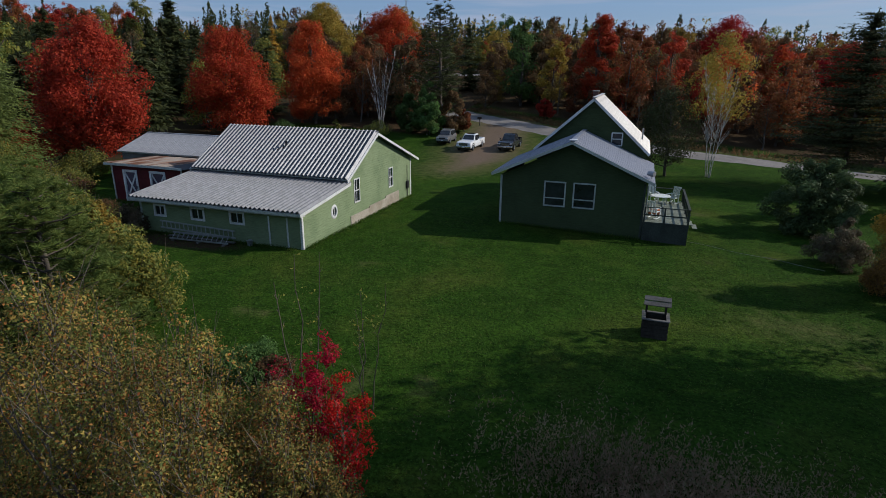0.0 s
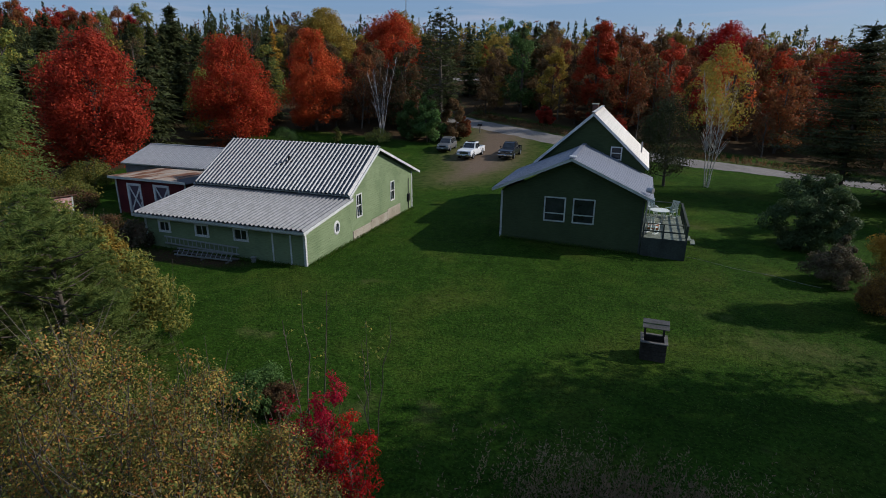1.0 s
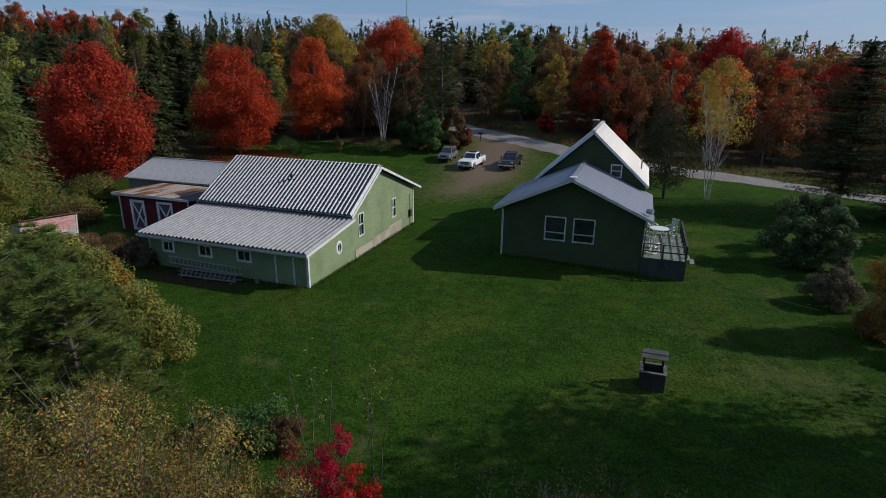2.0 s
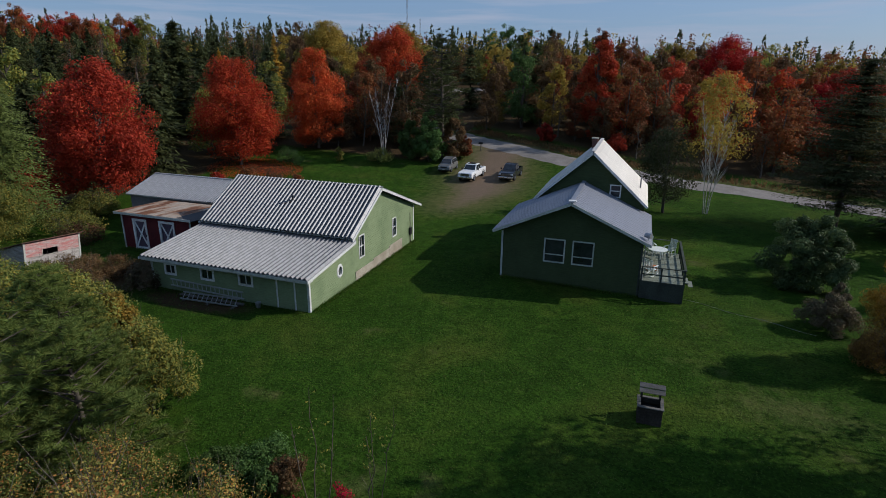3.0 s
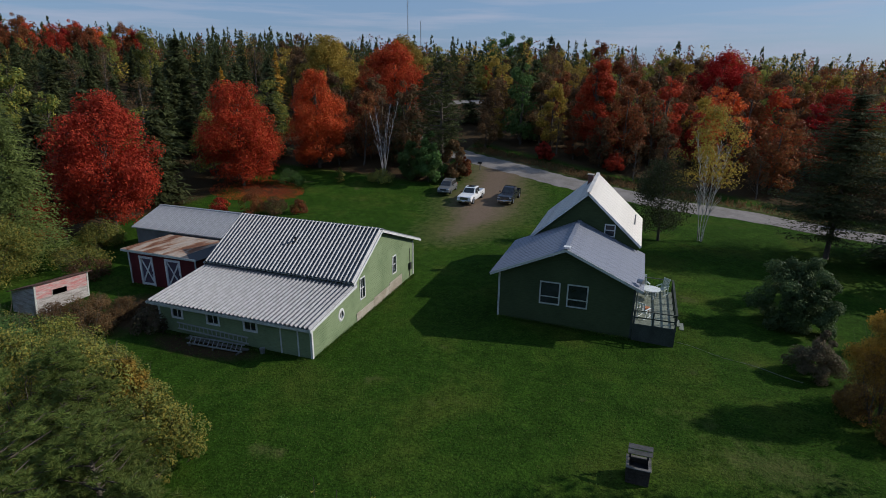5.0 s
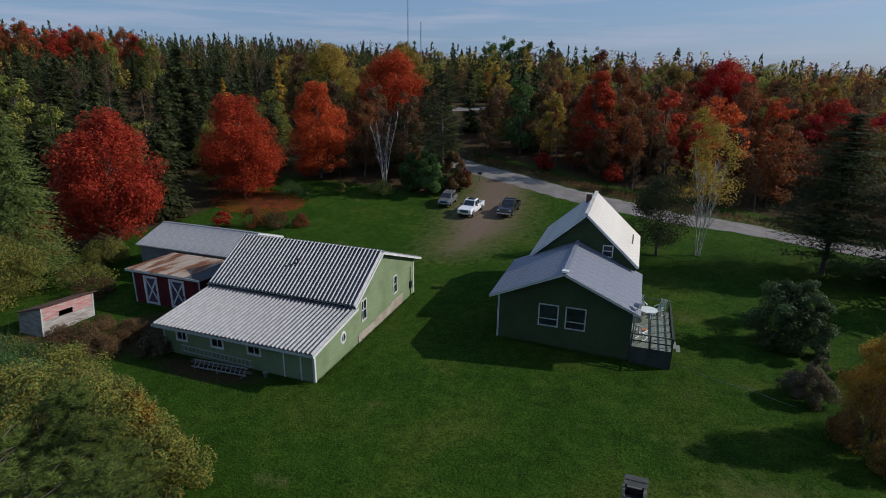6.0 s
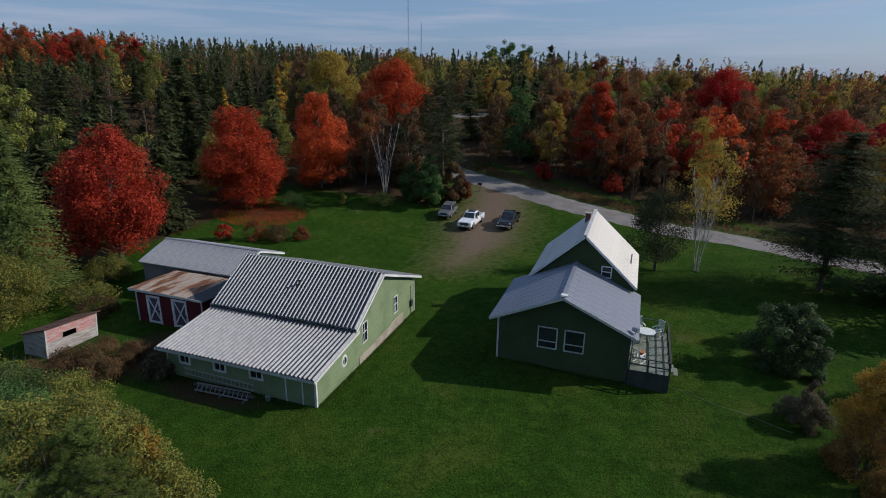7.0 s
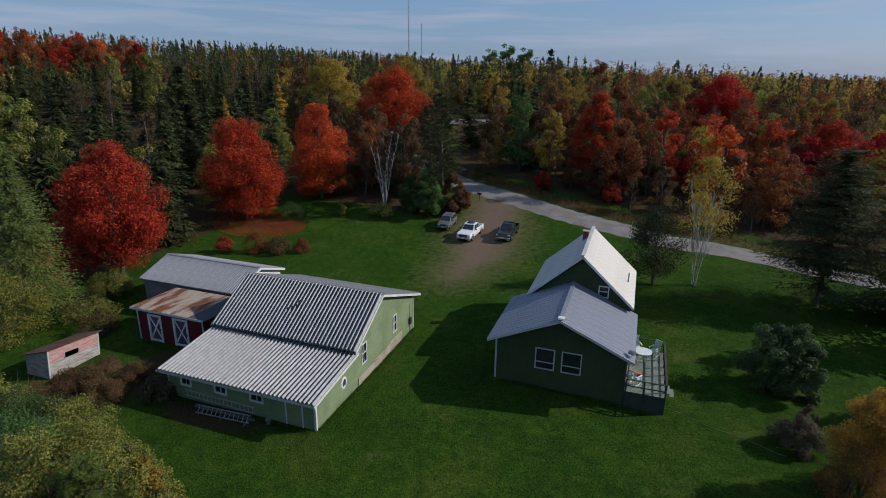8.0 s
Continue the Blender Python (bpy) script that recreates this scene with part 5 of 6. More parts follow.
def bare_tree(height, width, seed, stems=3, twigs=60):
    """A leafless tree of upright pale stems and fine twigs."""
    rng = np.random.default_rng(seed)
    wood = []
    for s in range(stems):
        a = s * math.tau / stems + rng.uniform(0, 0.8)
        sp = width * rng.uniform(0.15, 0.42)
        zs = np.linspace(0, 1, 7)
        path = [np.array([math.cos(a) * (0.15 + sp * z ** 1.3) + rng.normal() * 0.05, math.sin(a) * (0.15 + sp * z ** 1.3) + rng.normal() * 0.05, -0.3 + (height + 0.3) * z * (1 - 0.06 * s)]) for z in zs]
        wood.append(tube(path, np.linspace(height * 0.0048, height * 0.0011, 7), 6))
        for k in range(twigs // stems):
            z = rng.uniform(0.3, 0.95)
            i = int(z * 6)
            st = path[i] + (path[min(i + 1, 6)] - path[i]) * (z * 6 - i)
            b = rng.uniform(0, math.tau)
            ln = width * rng.uniform(0.12, 0.3) * (1.25 - z)
            e = st + np.array([math.cos(b) * ln * 0.6, math.sin(b) * ln * 0.6, ln * 1.1])
            wood.append(tube([st, (st + e) / 2, e], [height * 0.0020, height * 0.0014, height * 0.0006], 3))
    return wood


def conifer(height, width, seed, whorls=24, per=8, spray=0.34, droop=0.25, bottom=0.06, feather=4, taper=0.85):
    """Crown and trunk of a spruce-like tree: whorls of branches carrying flat sprays."""
    rng = np.random.default_rng(seed)
    pts, out, along = [], [], []
    for i in range(whorls):
        z = height * (bottom + (1 - bottom) * (i + rng.uniform(-0.3, 0.3)) / whorls)
        reach = width / 2 * max(0.03, (1 - z / height)) ** taper * rng.uniform(0.8, 1.12)
        for k in range(per):
            a = rng.uniform(0, math.tau)
            z = min(height * 0.96, max(0.2, z + rng.normal() * height / whorls * 0.35))
            ln = reach * rng.uniform(0.6, 1.15)
            m = max(2, int(feather * ln / (width / 2) + 1.5))
            dr = droop * rng.uniform(0.6, 1.4)
            for j in range(m):
                t = (j + 0.7) / m
                for side in (-1, 1):
                    sa = a + side * rng.uniform(0.0, 0.28)
                    pts.append((math.cos(sa) * ln * t, math.sin(sa) * ln * t, z - ln * dr * t * t + 0.12 * ln * t))
                    along.append((math.cos(a + side * 0.5), math.sin(a + side * 0.5), -dr))
                    out.append((0.25 * math.cos(a), 0.25 * math.sin(a), 1.0))
    for k in range(6):
        pts.append((0, 0, height * (0.95 + 0.01 * k)))
        along.append((rng.normal() * 0.3, rng.normal() * 0.3, 1))
        out.append((rng.normal(), rng.normal(), 0.1))
    crown = leaves(np.array(pts), np.array(out), spray * 1.5, spray * 0.55, rng, 0.3, np.array(along, float))
    wood = [tube([(0, 0, -0.3), (0, 0, height * 0.5), (0, 0, height * 0.97)], [height * 0.016, height * 0.009, height * 0.001], 6)]
    return crown, wood


def pine(height, width, bottom, seed, boughs=46, tuft=0.6, needles=26, length=0.16):
    """Crown and wood of a pine: uneven boughs that carry round tufts of long needles."""
    rng = np.random.default_rng(seed)
    P, D, wood = [], [], []
    trunk = [(0, 0, -0.3), (0.1, 0.05, height * 0.4), (-0.05, 0.1, height * 0.75), (0, 0, height)]
    wood.append(tube(trunk, [height * 0.019, height * 0.014, height * 0.008, height * 0.002], 7))
    for i in range(boughs):
        f = (i + rng.uniform(0, 1)) / boughs
        z = bottom + (height - bottom) * f
        ln = width / 2 * (math.sin(math.pi * min(0.98, 0.25 + 0.72 * f)) ** 0.8) * rng.uniform(0.55, 1.1)
        a = rng.uniform(0, math.tau)
        e = np.array([math.cos(a) * ln, math.sin(a) * ln, z + ln * rng.uniform(-0.05, 0.3)])
        st = np.array([0, 0, z - ln * 0.1])
        wood.append(tube([st, (st + e) / 2 - (0, 0, ln * 0.06), e], [height * 0.005, height * 0.0035, height * 0.001], 4))
        for t in np.linspace(0.35, 1.0, max(3, int(ln / tuft * 1.4))):
            for q in range(2):
                c = st + (e - st) * t + rng.normal(size=3) * tuft * 0.45
                d = rng.normal(size=(needles, 3))
                d /= np.linalg.norm(d, axis=1, keepdims=True)
                d[:, 2] = np.abs(d[:, 2]) * 0.9 - 0.15
                P.append(c + d * length * rng.uniform(0.75, 1, (needles, 1)))
                D.append(d)
    P, D = np.concatenate(P), np.concatenate(D)
    side = np.cross(D, rng.normal(size=D.shape))
    crown = leaves(P, side, length, length * 0.1, rng, 0.2, D * 3)
    return crown, wood


def plant(name, crown, wood, leaf_mat, wood_mat, at, label, category="tree", turn=0.0, size=1.0, group=""):
    """A plant from its crown and wood meshes; both are parts of it."""
    t = new(name)
    t.empty_display_size = 0.3
    tagged(t, label, category, group)
    o = new("crown", leaf_mesh("crown", crown[0], crown[1], leaf_mat))
    o.parent = t
    if wood:
        w = new("trunk", mesh_of("trunk", wood, wood_mat, True))
        w.parent = t
    t.matrix_basis = pose(at[0], at[1], gz(*at), 0, 0, turn)
    t.scale = (size, size, size)
    return t


# trees that stand free round the yard
c, w = broadleaf(14.5, 9.8, 1.7, 40000, 0.13, 11, 1.0, 170)
plant("maple_tree", c, w, F_RED, M_BARK, (-34.0, 16.0), "full red maple tree behind the sheds")
c, w = broadleaf(15.0, 10.2, 1.2, 40000, 0.13, 12, 1.0, 170)
plant("maple_tree", c, w, F_ORANGE, M_BARK, (-35.4, 38.4), "bright orange-red maple tree at the lawn's edge")
c, w = broadleaf(15.2, 8.8, 0.8, 34000, 0.13, 13, 1.05, 140)
plant("maple_tree", c, w, F_ORANGE, M_BARK, (-30.2, 50.6), "slim orange maple tree at the edge of the woods")
c, w = broadleaf(16.6, 13.4, 1.5, 30000, 0.18, 14, 0.95, 130)
plant("maple_tree", c, w, F_ORANGE, M_BARK, (-33.5, 87.0), "tall broad orange maple tree in the woods")
c, w = broadleaf(16.6, 13.6, 3.0, 22000, 0.2, 141, 0.9, 110)
plant("aspen_tree", c, w, F_GOLD, M_BARK, (-52.0, 90.7), "broad dull-yellow tree above the woods")
c, w = broadleaf(15.6, 12.0, 3.0, 16000, 0.22, 142, 0.9, 90)
plant("aspen_tree", c, w, F_GOLD, M_BARK, (-44.0, 116.0), "broad dull-yellow tree above the woods")
c, w = broadleaf(16.4, 14.6, 1.0, 26000, 0.2, 143, 0.95, 120)
plant("maple_tree", c, w, F_CRIMSON, M_BARK, (32.8, 115.0), "broad deep crimson maple tree in the woods")
c, w = broadleaf(14.2, 9.4, 0.6, 20000, 0.17, 144, 1.0, 100)
plant("maple_tree", c, w, F_RED, M_BARK, (47.0, 84.0), "bright red maple tree in the woods")
c, w = broadleaf(12.6, 8.0, 0.6, 14000, 0.17, 145, 1.0, 90)
plant("maple_tree", c, w, F_CRIMSON, M_BARK, (55.0, 86.0), "dark crimson maple tree in the woods")
c, w = broadleaf(16.6, 7.0, 0.6, 20000, 0.16, 146, 1.05, 80)
plant("maple_tree", c, w, F_ORANGE, M_BARK, (9.6, 73.5), "slim orange-red maple tree beyond the road")
t = plant("birch_tree", broadleaf(9, 6.0, 3.0, 500, 0.12, 15, 1, 30)[0], bare_tree(11.3, 6.0, 15, 6, 150), F_BROWN, M_BIRCHBARK, (-19.3, 51.0), "bare white birch clump with pale upright stems")
c, w = broadleaf(14.4, 7.0, 5.6, 4600, 0.115, 16, 0.9, 64)
plant("birch_tree", c, bare_tree(11.8, 6.6, 16, 4, 260), F_GOLD, M_BIRCHBARK, (24.5, 38.0), "yellow-topped birch tree with slender white stems", turn=170)
c, w = broadleaf(9.0, 7.4, 1.4, 10000, 0.1, 17, 1.0, 70, twigs=160)
plant("apple_tree", c, w, F_DARKPINE, M_BARK, (20.2, 36.0), "dark half-bare tree with small leaves behind the house")
c, w = conifer(16.6, 15.0, 18, 34, 30, 0.12, 0.03, 0.2, 34, 0.6)
plant("pine_tree", c, w, F_DARKPINE, M_BARK, (36.2, 37.4), "broad dark pine tree beside the lawn")
c, w = broadleaf(5.0, 4.6, 0.0, 12000, 0.095, 19, 1.2, 44, stems=4)
c2 = broadleaf(5.2, 3.6, 0.8, 8000, 0.095, 191, 1.2, 30)[0]
c3 = broadleaf(3.4, 3.0, 0.0, 5000, 0.095, 192, 1.0, 24)[0]
plant("lilac_bush", joined((c, (-0.5, 0, 0)), (c2, (1.2, 0.5, 0)), (c3, (1.4, -1.2, 0))), w, F_DKGREEN, M_BARK, (29.0, 17.8), "large uneven dark green bush on the lawn", "bush")
c, w = broadleaf(2.2, 3.0, 0.0, 8000, 0.065, 20, 0.8, 40, stems=4, twigs=80)
c2 = broadleaf(2.7, 1.8, 0.1, 2800, 0.07, 201, 0.9, 22)[0]
plant("shrub", joined((c, (0, 0, 0)), (c2, (0.6, 0.9, 0))), w, F_DUSK, M_TWIG, (28.7, 10.0), "purple-brown twiggy shrub on the lawn", "shrub")
c, w = broadleaf(6.9, 3.6, 2.2, 22000, 0.055, 21, 0.9, 90, stems=5, twigs=120)
plant("shrub", c, w, F_YELLOW, M_TWIG, (31.0, 6.3), "tall yellow-topped autumn shrub at the lawn's edge", "shrub")
for k, (x, y, h, wd) in enumerate([(30.4, 5.4, 4.6, 3.6), (31.9, 7.4, 4.4, 3.4), (31.0, 3.8, 2.0, 2.2), (29.6, 6.2, 1.8, 1.6)]):
    c, w = broadleaf(h, wd, 0.1, 9000, 0.05, 210 + k, 0.9, 70, stems=5, twigs=90)
    plant("shrub", c, w, F_RUSTY, M_TWIG, (x, y), "twiggy rust-brown shrub below the yellow one", "shrub", k * 70, 1.0, "brown shrubs at the lawn's edge")
c, w = conifer(16.2, 9.0, 22, 66, 24, 0.105, 0.3, 0.04, 14, 0.75)
plant("larch_tree", c, w, F_LARCH, M_BARK, (-33.0, 6.0), "feathery light green larch tree")
c, w = conifer(13.0, 7.8, 23, 56, 22, 0.105, 0.3, 0.04, 13, 0.75)
plant("larch_tree", c, w, F_LARCH, M_BARK, (-34.5, -1.0), "feathery light green larch tree", turn=60)
c, w = broadleaf(6.2, 7.5, 0.2, 17000, 0.085, 24, 0.9, 80, stems=3)
plant("alder_bush", c, w, F_OLIVE, M_BARK, (-30.5, 1.5), "yellowing green thicket behind the shack", "bush")
c, w = pine(13.0, 7.0, 2.0, 26, 60, 0.8, 24, 0.28)
plant("pine_tree", c, w, F_SPRUCE, M_BARK, (-16.6, 63.5), "dark pine tree at the edge of the woods")
c, w = pine(17.2, 8.6, 4.0, 25, 60, 0.9, 22, 0.32)
plant("pine_tree", c, w, F_SPRUCE, M_BARK, (-10.8, 53.0), "dark pine tree beside the parked cars")
for k, (x, y, h, wd, mat, lab) in enumerate([
        (-11.6, 50.2, 7.6, 5.0, F_GREEN, "dark green thicket beside the parked cars"),
        (-8.6, 52.4, 6.0, 4.2, F_BROWN, "brown thicket at the bend of the drive"),
        (-7.3, 53.6, 3.4, 2.8, F_RUSSET, "russet bush at the bend of the drive"),
        (-14.8, 51.0, 5.6, 4.4, F_GREEN, "green thicket at the edge of the woods"),
        (-29.8, 41.8, 2.1, 4.6, F_GREEN, "low green shrub at the lawn's edge"),
        (-17.9, 46.9, 2.1, 3.9, F_OLIVE, "low green shrub below the white birch"),
        (-23.4, 44.8, 2.4, 1.3, F_OLIVE, "small upright young tree on the lawn"),
        (-26.2, 28.2, 2.4, 3.4, F_RUSSET, "low red-brown shrub on the lawn"),
        (-23.4, 28.8, 2.0, 3.4, F_BROWN, "low brown shrub on the lawn"),
        (-21.0, 30.6, 1.6, 2.6, F_RUSSET, "low red-brown shrub on the lawn"),
        (-29.6, 26.8, 2.0, 2.2, F_RED, "small red shrub on the lawn"),
        (-38.0, 11.0, 5.0, 5.0, F_RED, "red young maple below the larger tree"),
        (-30.2, 11.4, 2.8, 4.6, F_OLIVE, "rough weeds and brush behind the shed"),
        (-27.6, 6.8, 2.2, 4.8, F_OLIVE, "rough weeds and brush beside the shed"),
        (-24.8, 5.2, 1.6, 3.6, F_BROWN, "brown brush beside the shed"),
        (-12.0, -0.6, 1.8, 2.4, F_DUSK, "dark low bush at the corner of the barn"),
        (13.6, 66.5, 3.0, 3.2, F_RED, "red young maple beyond the road"),
        (2.2, 68.0, 3.2, 3.0, F_RED, "red young maple beyond the road")]):
    n = int(2400 + 620 * h * wd ** 0.5) if h > 2.6 else int(500 + 420 * h * wd ** 0.5)
    c, w = broadleaf(h, wd, 0.05 * h, n, 0.12 if h > 3 else 0.085, 300 + k, 0.95, 36, stems=3, twigs=30)
    plant("shrub" if h < 5 else "thicket", c, w, mat, M_TWIG, (x, y), lab, "shrub")
for k, (x, y, s) in enumerate([(-17.0, -1.2, 1.0), (-18.8, 1.2, 0.55), (-15.2, -2.4, 0.9), (-19.2, -1.8, 0.72), (-17.4, -3.4, 0.9), (-15.4, 0.4, 0.8), (-19.6, -3.8, 0.7)]):
    c, w = broadleaf(1.9, 3.4, 0.05, 4600, 0.06, 340 + k, 0.9, 40, stems=4, twigs=40)
    plant("rose_thicket", c, w, F_BROWN, M_TWIG, (x, y), "brown low rose thicket in front of the shack", "shrub", k * 50, s, "brown thicket by the shack")

# foreground: tall speckled shrubs, a red one, a young pine, dry weeds
for k, (x, y, h, wd, n) in enumerate([(7.8, -19.6, 6.7, 3.6, 9000), (9.9, -19.4, 5.6, 3.2, 8000), (5.8, -20.6, 6.5, 3.6, 8000), (10.8, -17.6, 4.0, 2.6, 6000), (8.2, -17.2, 4.9, 3.2, 7000), (5.6, -17.6, 5.2, 3.4, 7000), (12.0, -18.6, 3.4, 2.2, 4500), (11.0, -20.4, 4.6, 2.8, 6500), (3.4, -19.4, 5.6, 3.4, 6000), (12.1, -17.8, 2.8, 1.8, 3600), (11.4, -18.4, 3.3, 2.0, 4000)]):
    c, w = broadleaf(h, wd, 0.3, int(n * 1.9), 0.04, 400 + k, 0.85, 120, stems=6, corners=4, narrow=0.48, twigs=150)
    plant("tall_shrub", c, w, F_MIXED, M_TWIG, (x, y), "tall shrub with small speckled yellow, brown and green leaves", "shrub", k * 37, 1.0, "tall shrubs in the foreground")
for k, (x, y, h, wd, n) in enumerate([(11.2, -16.3, 4.7, 1.3, 1500), (11.9, -16.5, 3.8, 1.3, 1100), (10.0, -16.2, 3.6, 1.2, 350), (12.2, -17.0, 2.8, 1.0, 200), (10.6, -17.0, 3.4, 1.3, 260)]):
    c, w = broadleaf(h, wd, h * 0.25, int(n * 2.6), 0.038, 420 + k, 1.0, 46, stems=3, corners=4, narrow=0.5, twigs=20)
    plant("red_shrub", c, w, F_SCARLET, M_TWIG, (x, y), "crimson young maple among the shrubs", "shrub", 0, 1.0, "red shrubs in the foreground")
for k, (x, y, h) in enumerate([(9.6, -14.6, 5.6), (10.6, -13.0, 4.2)]):
    t = plant("sapling", broadleaf(h, 1.2, h * 0.5, 60, 0.05, 430 + k, 1, 14)[0], bare_tree(h, 1.6, 431 + k, 3, 26), F_OLIVE, M_TWIG, (x, y), "thin nearly bare sapling rising from the shrubs", "sapling")
for k, (x, y, h, wd) in enumerate([(2.9, -16.2, 6.9, 5.2), (0.2, -14.3, 6.6, 4.4), (-2.6, -12.9, 6.6, 3.8), (2.2, -18.8, 10.6, 4.4)]):
    c, w = pine(h, wd, 0.6, 440 + k, 95, 0.42, 52, 0.135)
    plant("young_pine", c, w, F_PINE, M_BARK, (x, y), "bushy young green pine tree", "tree", k * 80, 1.0, "young pines in the foreground")
for k, (x, y, h, wd, mat) in enumerate([(-3.6, -11.2, 6.0, 4.4, F_OLIVE), (-2.6, -10.2, 4.9, 2.0, F_GOLD), (-0.8, -11.0, 4.3, 3.8, F_OLIVE), (-6.9, -12.2, 6.7, 4.6, F_OLIVE), (-4.4, -9.4, 4.8, 3.2, F_OLIVE), (-7.6, -9.0, 4.6, 4.2, F_OLIVE), (-2.6, -15.4, 4.6, 4.6, F_OLIVE), (-11.4, -7.2, 4.0, 4.6, F_OLIVE), (-14.4, -8.0, 4.4, 5.0, F_GREEN), (-10.4, -10.8, 5.6, 5.2, F_GREEN), (-19.0, -7.4, 4.0, 5.0, F_OLIVE), (-25.0, -5.6, 4.6, 5.5, F_OLIVE)]):
    c, w = broadleaf(h, wd, 0.2, 15000, 0.07, 460 + k, 0.9, 80, stems=4, narrow=0.55, twigs=80)
    plant("hedge_tree", c, w, mat, M_TWIG, (x, y), "yellowing green shrubby tree at the yard's edge", "shrub", k * 60, 1.0, "shrubby trees beside the yard")
for k, (x, y, h, wd) in enumerate([(5.6, -12.0, 0.7, 2.4), (7.0, -12.4, 0.8, 1.6), (4.4, -12.9, 1.0, 1.8), (6.4, -12.9, 0.7, 1.4)]):
    c, w = broadleaf(h, wd, 0.02, 3600, 0.05, 480 + k, 0.9, 36, stems=4)
    plant("low_shrub", c, w, F_BROWN if k == 1 else F_GREEN, M_TWIG, (x, y), "low weedy green shrub at the lawn's edge", "shrub")


def build_weeds():
    rng = np.random.default_rng(50)
    n = 1500
    px = np.where(rng.uniform(size=n) < 0.75, rng.normal(18.8, 2.0, n), rng.normal(22.8, 2.2, n))
    py = rng.normal(-13.8, 1.0, n)
    P, D, S = [], [], []
    for x, y in zip(px, py):
        h = rng.uniform(0.6, 1.35)
        z = gz(x, y)
        for k in range(14):
            t = 0.25 + 0.75 * k / 13
            a = rng.uniform(0, math.tau)
            P.append((x + 0.10 * math.cos(a) + 0.12 * t, y + 0.10 * math.sin(a), z + h * t))
            D.append((math.cos(a) * 0.6, math.sin(a) * 0.6, 1.0))
    P, D = np.array(P), np.array(D)
    # taller dry growth along the far side of the road
    m = 6500
    i = rng.integers(18, 84, m)
    q = ROAD_XY[i] + (ROAD_XY[i + 1] - ROAD_XY[i]) * rng.uniform(0, 1, (m, 1))
    d = ROAD_XY[i + 1] - ROAD_XY[i]
    side = np.stack([d[:, 1], -d[:, 0]], 1) / np.linalg.norm(d, axis=1, keepdims=True)
    q = q - side * -rng.uniform(3.2, 6.5, (m, 1))
    zz = ground_z(q[:, 0], q[:, 1])
    far_p = np.stack([q[:, 0], q[:, 1], zz + rng.uniform(0.0, 0.6, m) ** 1.3], 1)
    far_d = np.stack([rng.normal(size=m) * 0.4, rng.normal(size=m) * 0.4, np.ones(m)], 1)
    vf, ff = leaves(far_p, np.cross(far_d, rng.normal(size=far_d.shape)), 0.22, 0.06, rng, 0.4, far_d)
    tagged(new("roadside_weeds", leaf_mesh("roadside_weeds", vf, ff, F_BROWN)), "rough brown grass and weeds along the road", "weeds", "", "stuff")
    v, f = leaves(P, np.cross(D, rng.normal(size=D.shape)), 0.055, 0.022, rng, 0.4, D)
    tagged(new("dry_weeds", leaf_mesh("dry_weeds", v, f, F_HERB)), "dry pinkish-brown weeds at the lawn's near edge", "weeds", "", "stuff")


build_weeds()


def build_rough_edge():
    """Taller grass where the mower does not reach: along the barn, the house and the near shrubs."""
    rng = np.random.default_rng(53)
    runs = (((0.12, 0.2), (0.12, 15.6), 0.16), ((-11.4, -0.25), (-0.2, -0.25), 0.25), ((8.9, 10.25), (18.0, 10.25), 0.18), ((2.0, -12.6), (8.5, -12.8), 0.7), ((-20.3, 5.5), (-13.8, 5.5), 0.3))
    P = []
    for (ax, ay), (bx, by), spread in runs:
        n = int(math.hypot(bx - ax, by - ay) * 150)
        t = rng.uniform(0, 1, n)
        P.append(np.stack([ax + (bx - ax) * t + np.abs(rng.normal(size=n)) * spread * (1 if ax == bx else 0.2), ay + (by - ay) * t - np.abs(rng.normal(size=n)) * spread * (0.2 if ax == bx else 1)], 1))
    q = np.concatenate(P)
    h = rng.uniform(0.02, 0.2, len(q))
    P = np.stack([q[:, 0], q[:, 1], ground_z(q[:, 0], q[:, 1]) + h], 1)
    D = rng.normal(size=P.shape) * 0.5
    D[:, 2] = 1.0
    v, f = leaves(P, np.cross(D, rng.normal(size=D.shape)), 0.085, 0.014, rng, 0.3, D)
    tagged(new("rough_grass", leaf_mesh("rough_grass", v, f, F_GRASS)), "unmown taller grass along the walls and shrubs", "grass", "", "stuff")


build_rough_edge()


def build_grass():
    """Tufts of blades over the lawn that lies nearest."""
    rng = np.random.default_rng(51)
    n = 70000
    x = rng.uniform(-14, 36, n)
    y = rng.uniform(-17, 14, n) ** 1.0
    inside = ~(((x > -11.8) & (x < 0.1) & (y > -0.1)) | ((x > 8.7) & (x < 20.9) & (y > 10.2)))
    x, y = x[inside], y[inside]
    z = ground_z(x, y)
    P = np.stack([x, y, z + 0.02], 1)
    D = rng.normal(size=P.shape)
    D[:, 2] = 0.35
    O = np.zeros_like(P)
    O[:, 2] = 1.0
    v, f = leaves(P, O, 0.05, 0.02, rng, 0.35, D)
    tagged(new("grass_tufts", leaf_mesh("grass_tufts", v, f, F_GRASS)), "uneven short green grass blades over the lawn", "grass", "", "stuff")
    m = 5200
    a, r = rng.uniform(0, math.tau, m), np.sqrt(rng.uniform(0, 1, m))
    x, y = -32.5 + 7 * r * np.cos(a), 37.5 + 5 * r * np.sin(a)
    P = np.stack([x, y, ground_z(x, y) + 0.03], 1)
    O = np.zeros_like(P)
    O[:, 2] = 1
    v, f = leaves(P, O, 0.075, 0.06, rng, 0.3)
    tagged(new("fallen_leaves", leaf_mesh("fallen_leaves", v, f, F_ORANGE)), "fallen orange leaves scattered below the maples", "leaves", "", "stuff")


build_grass()


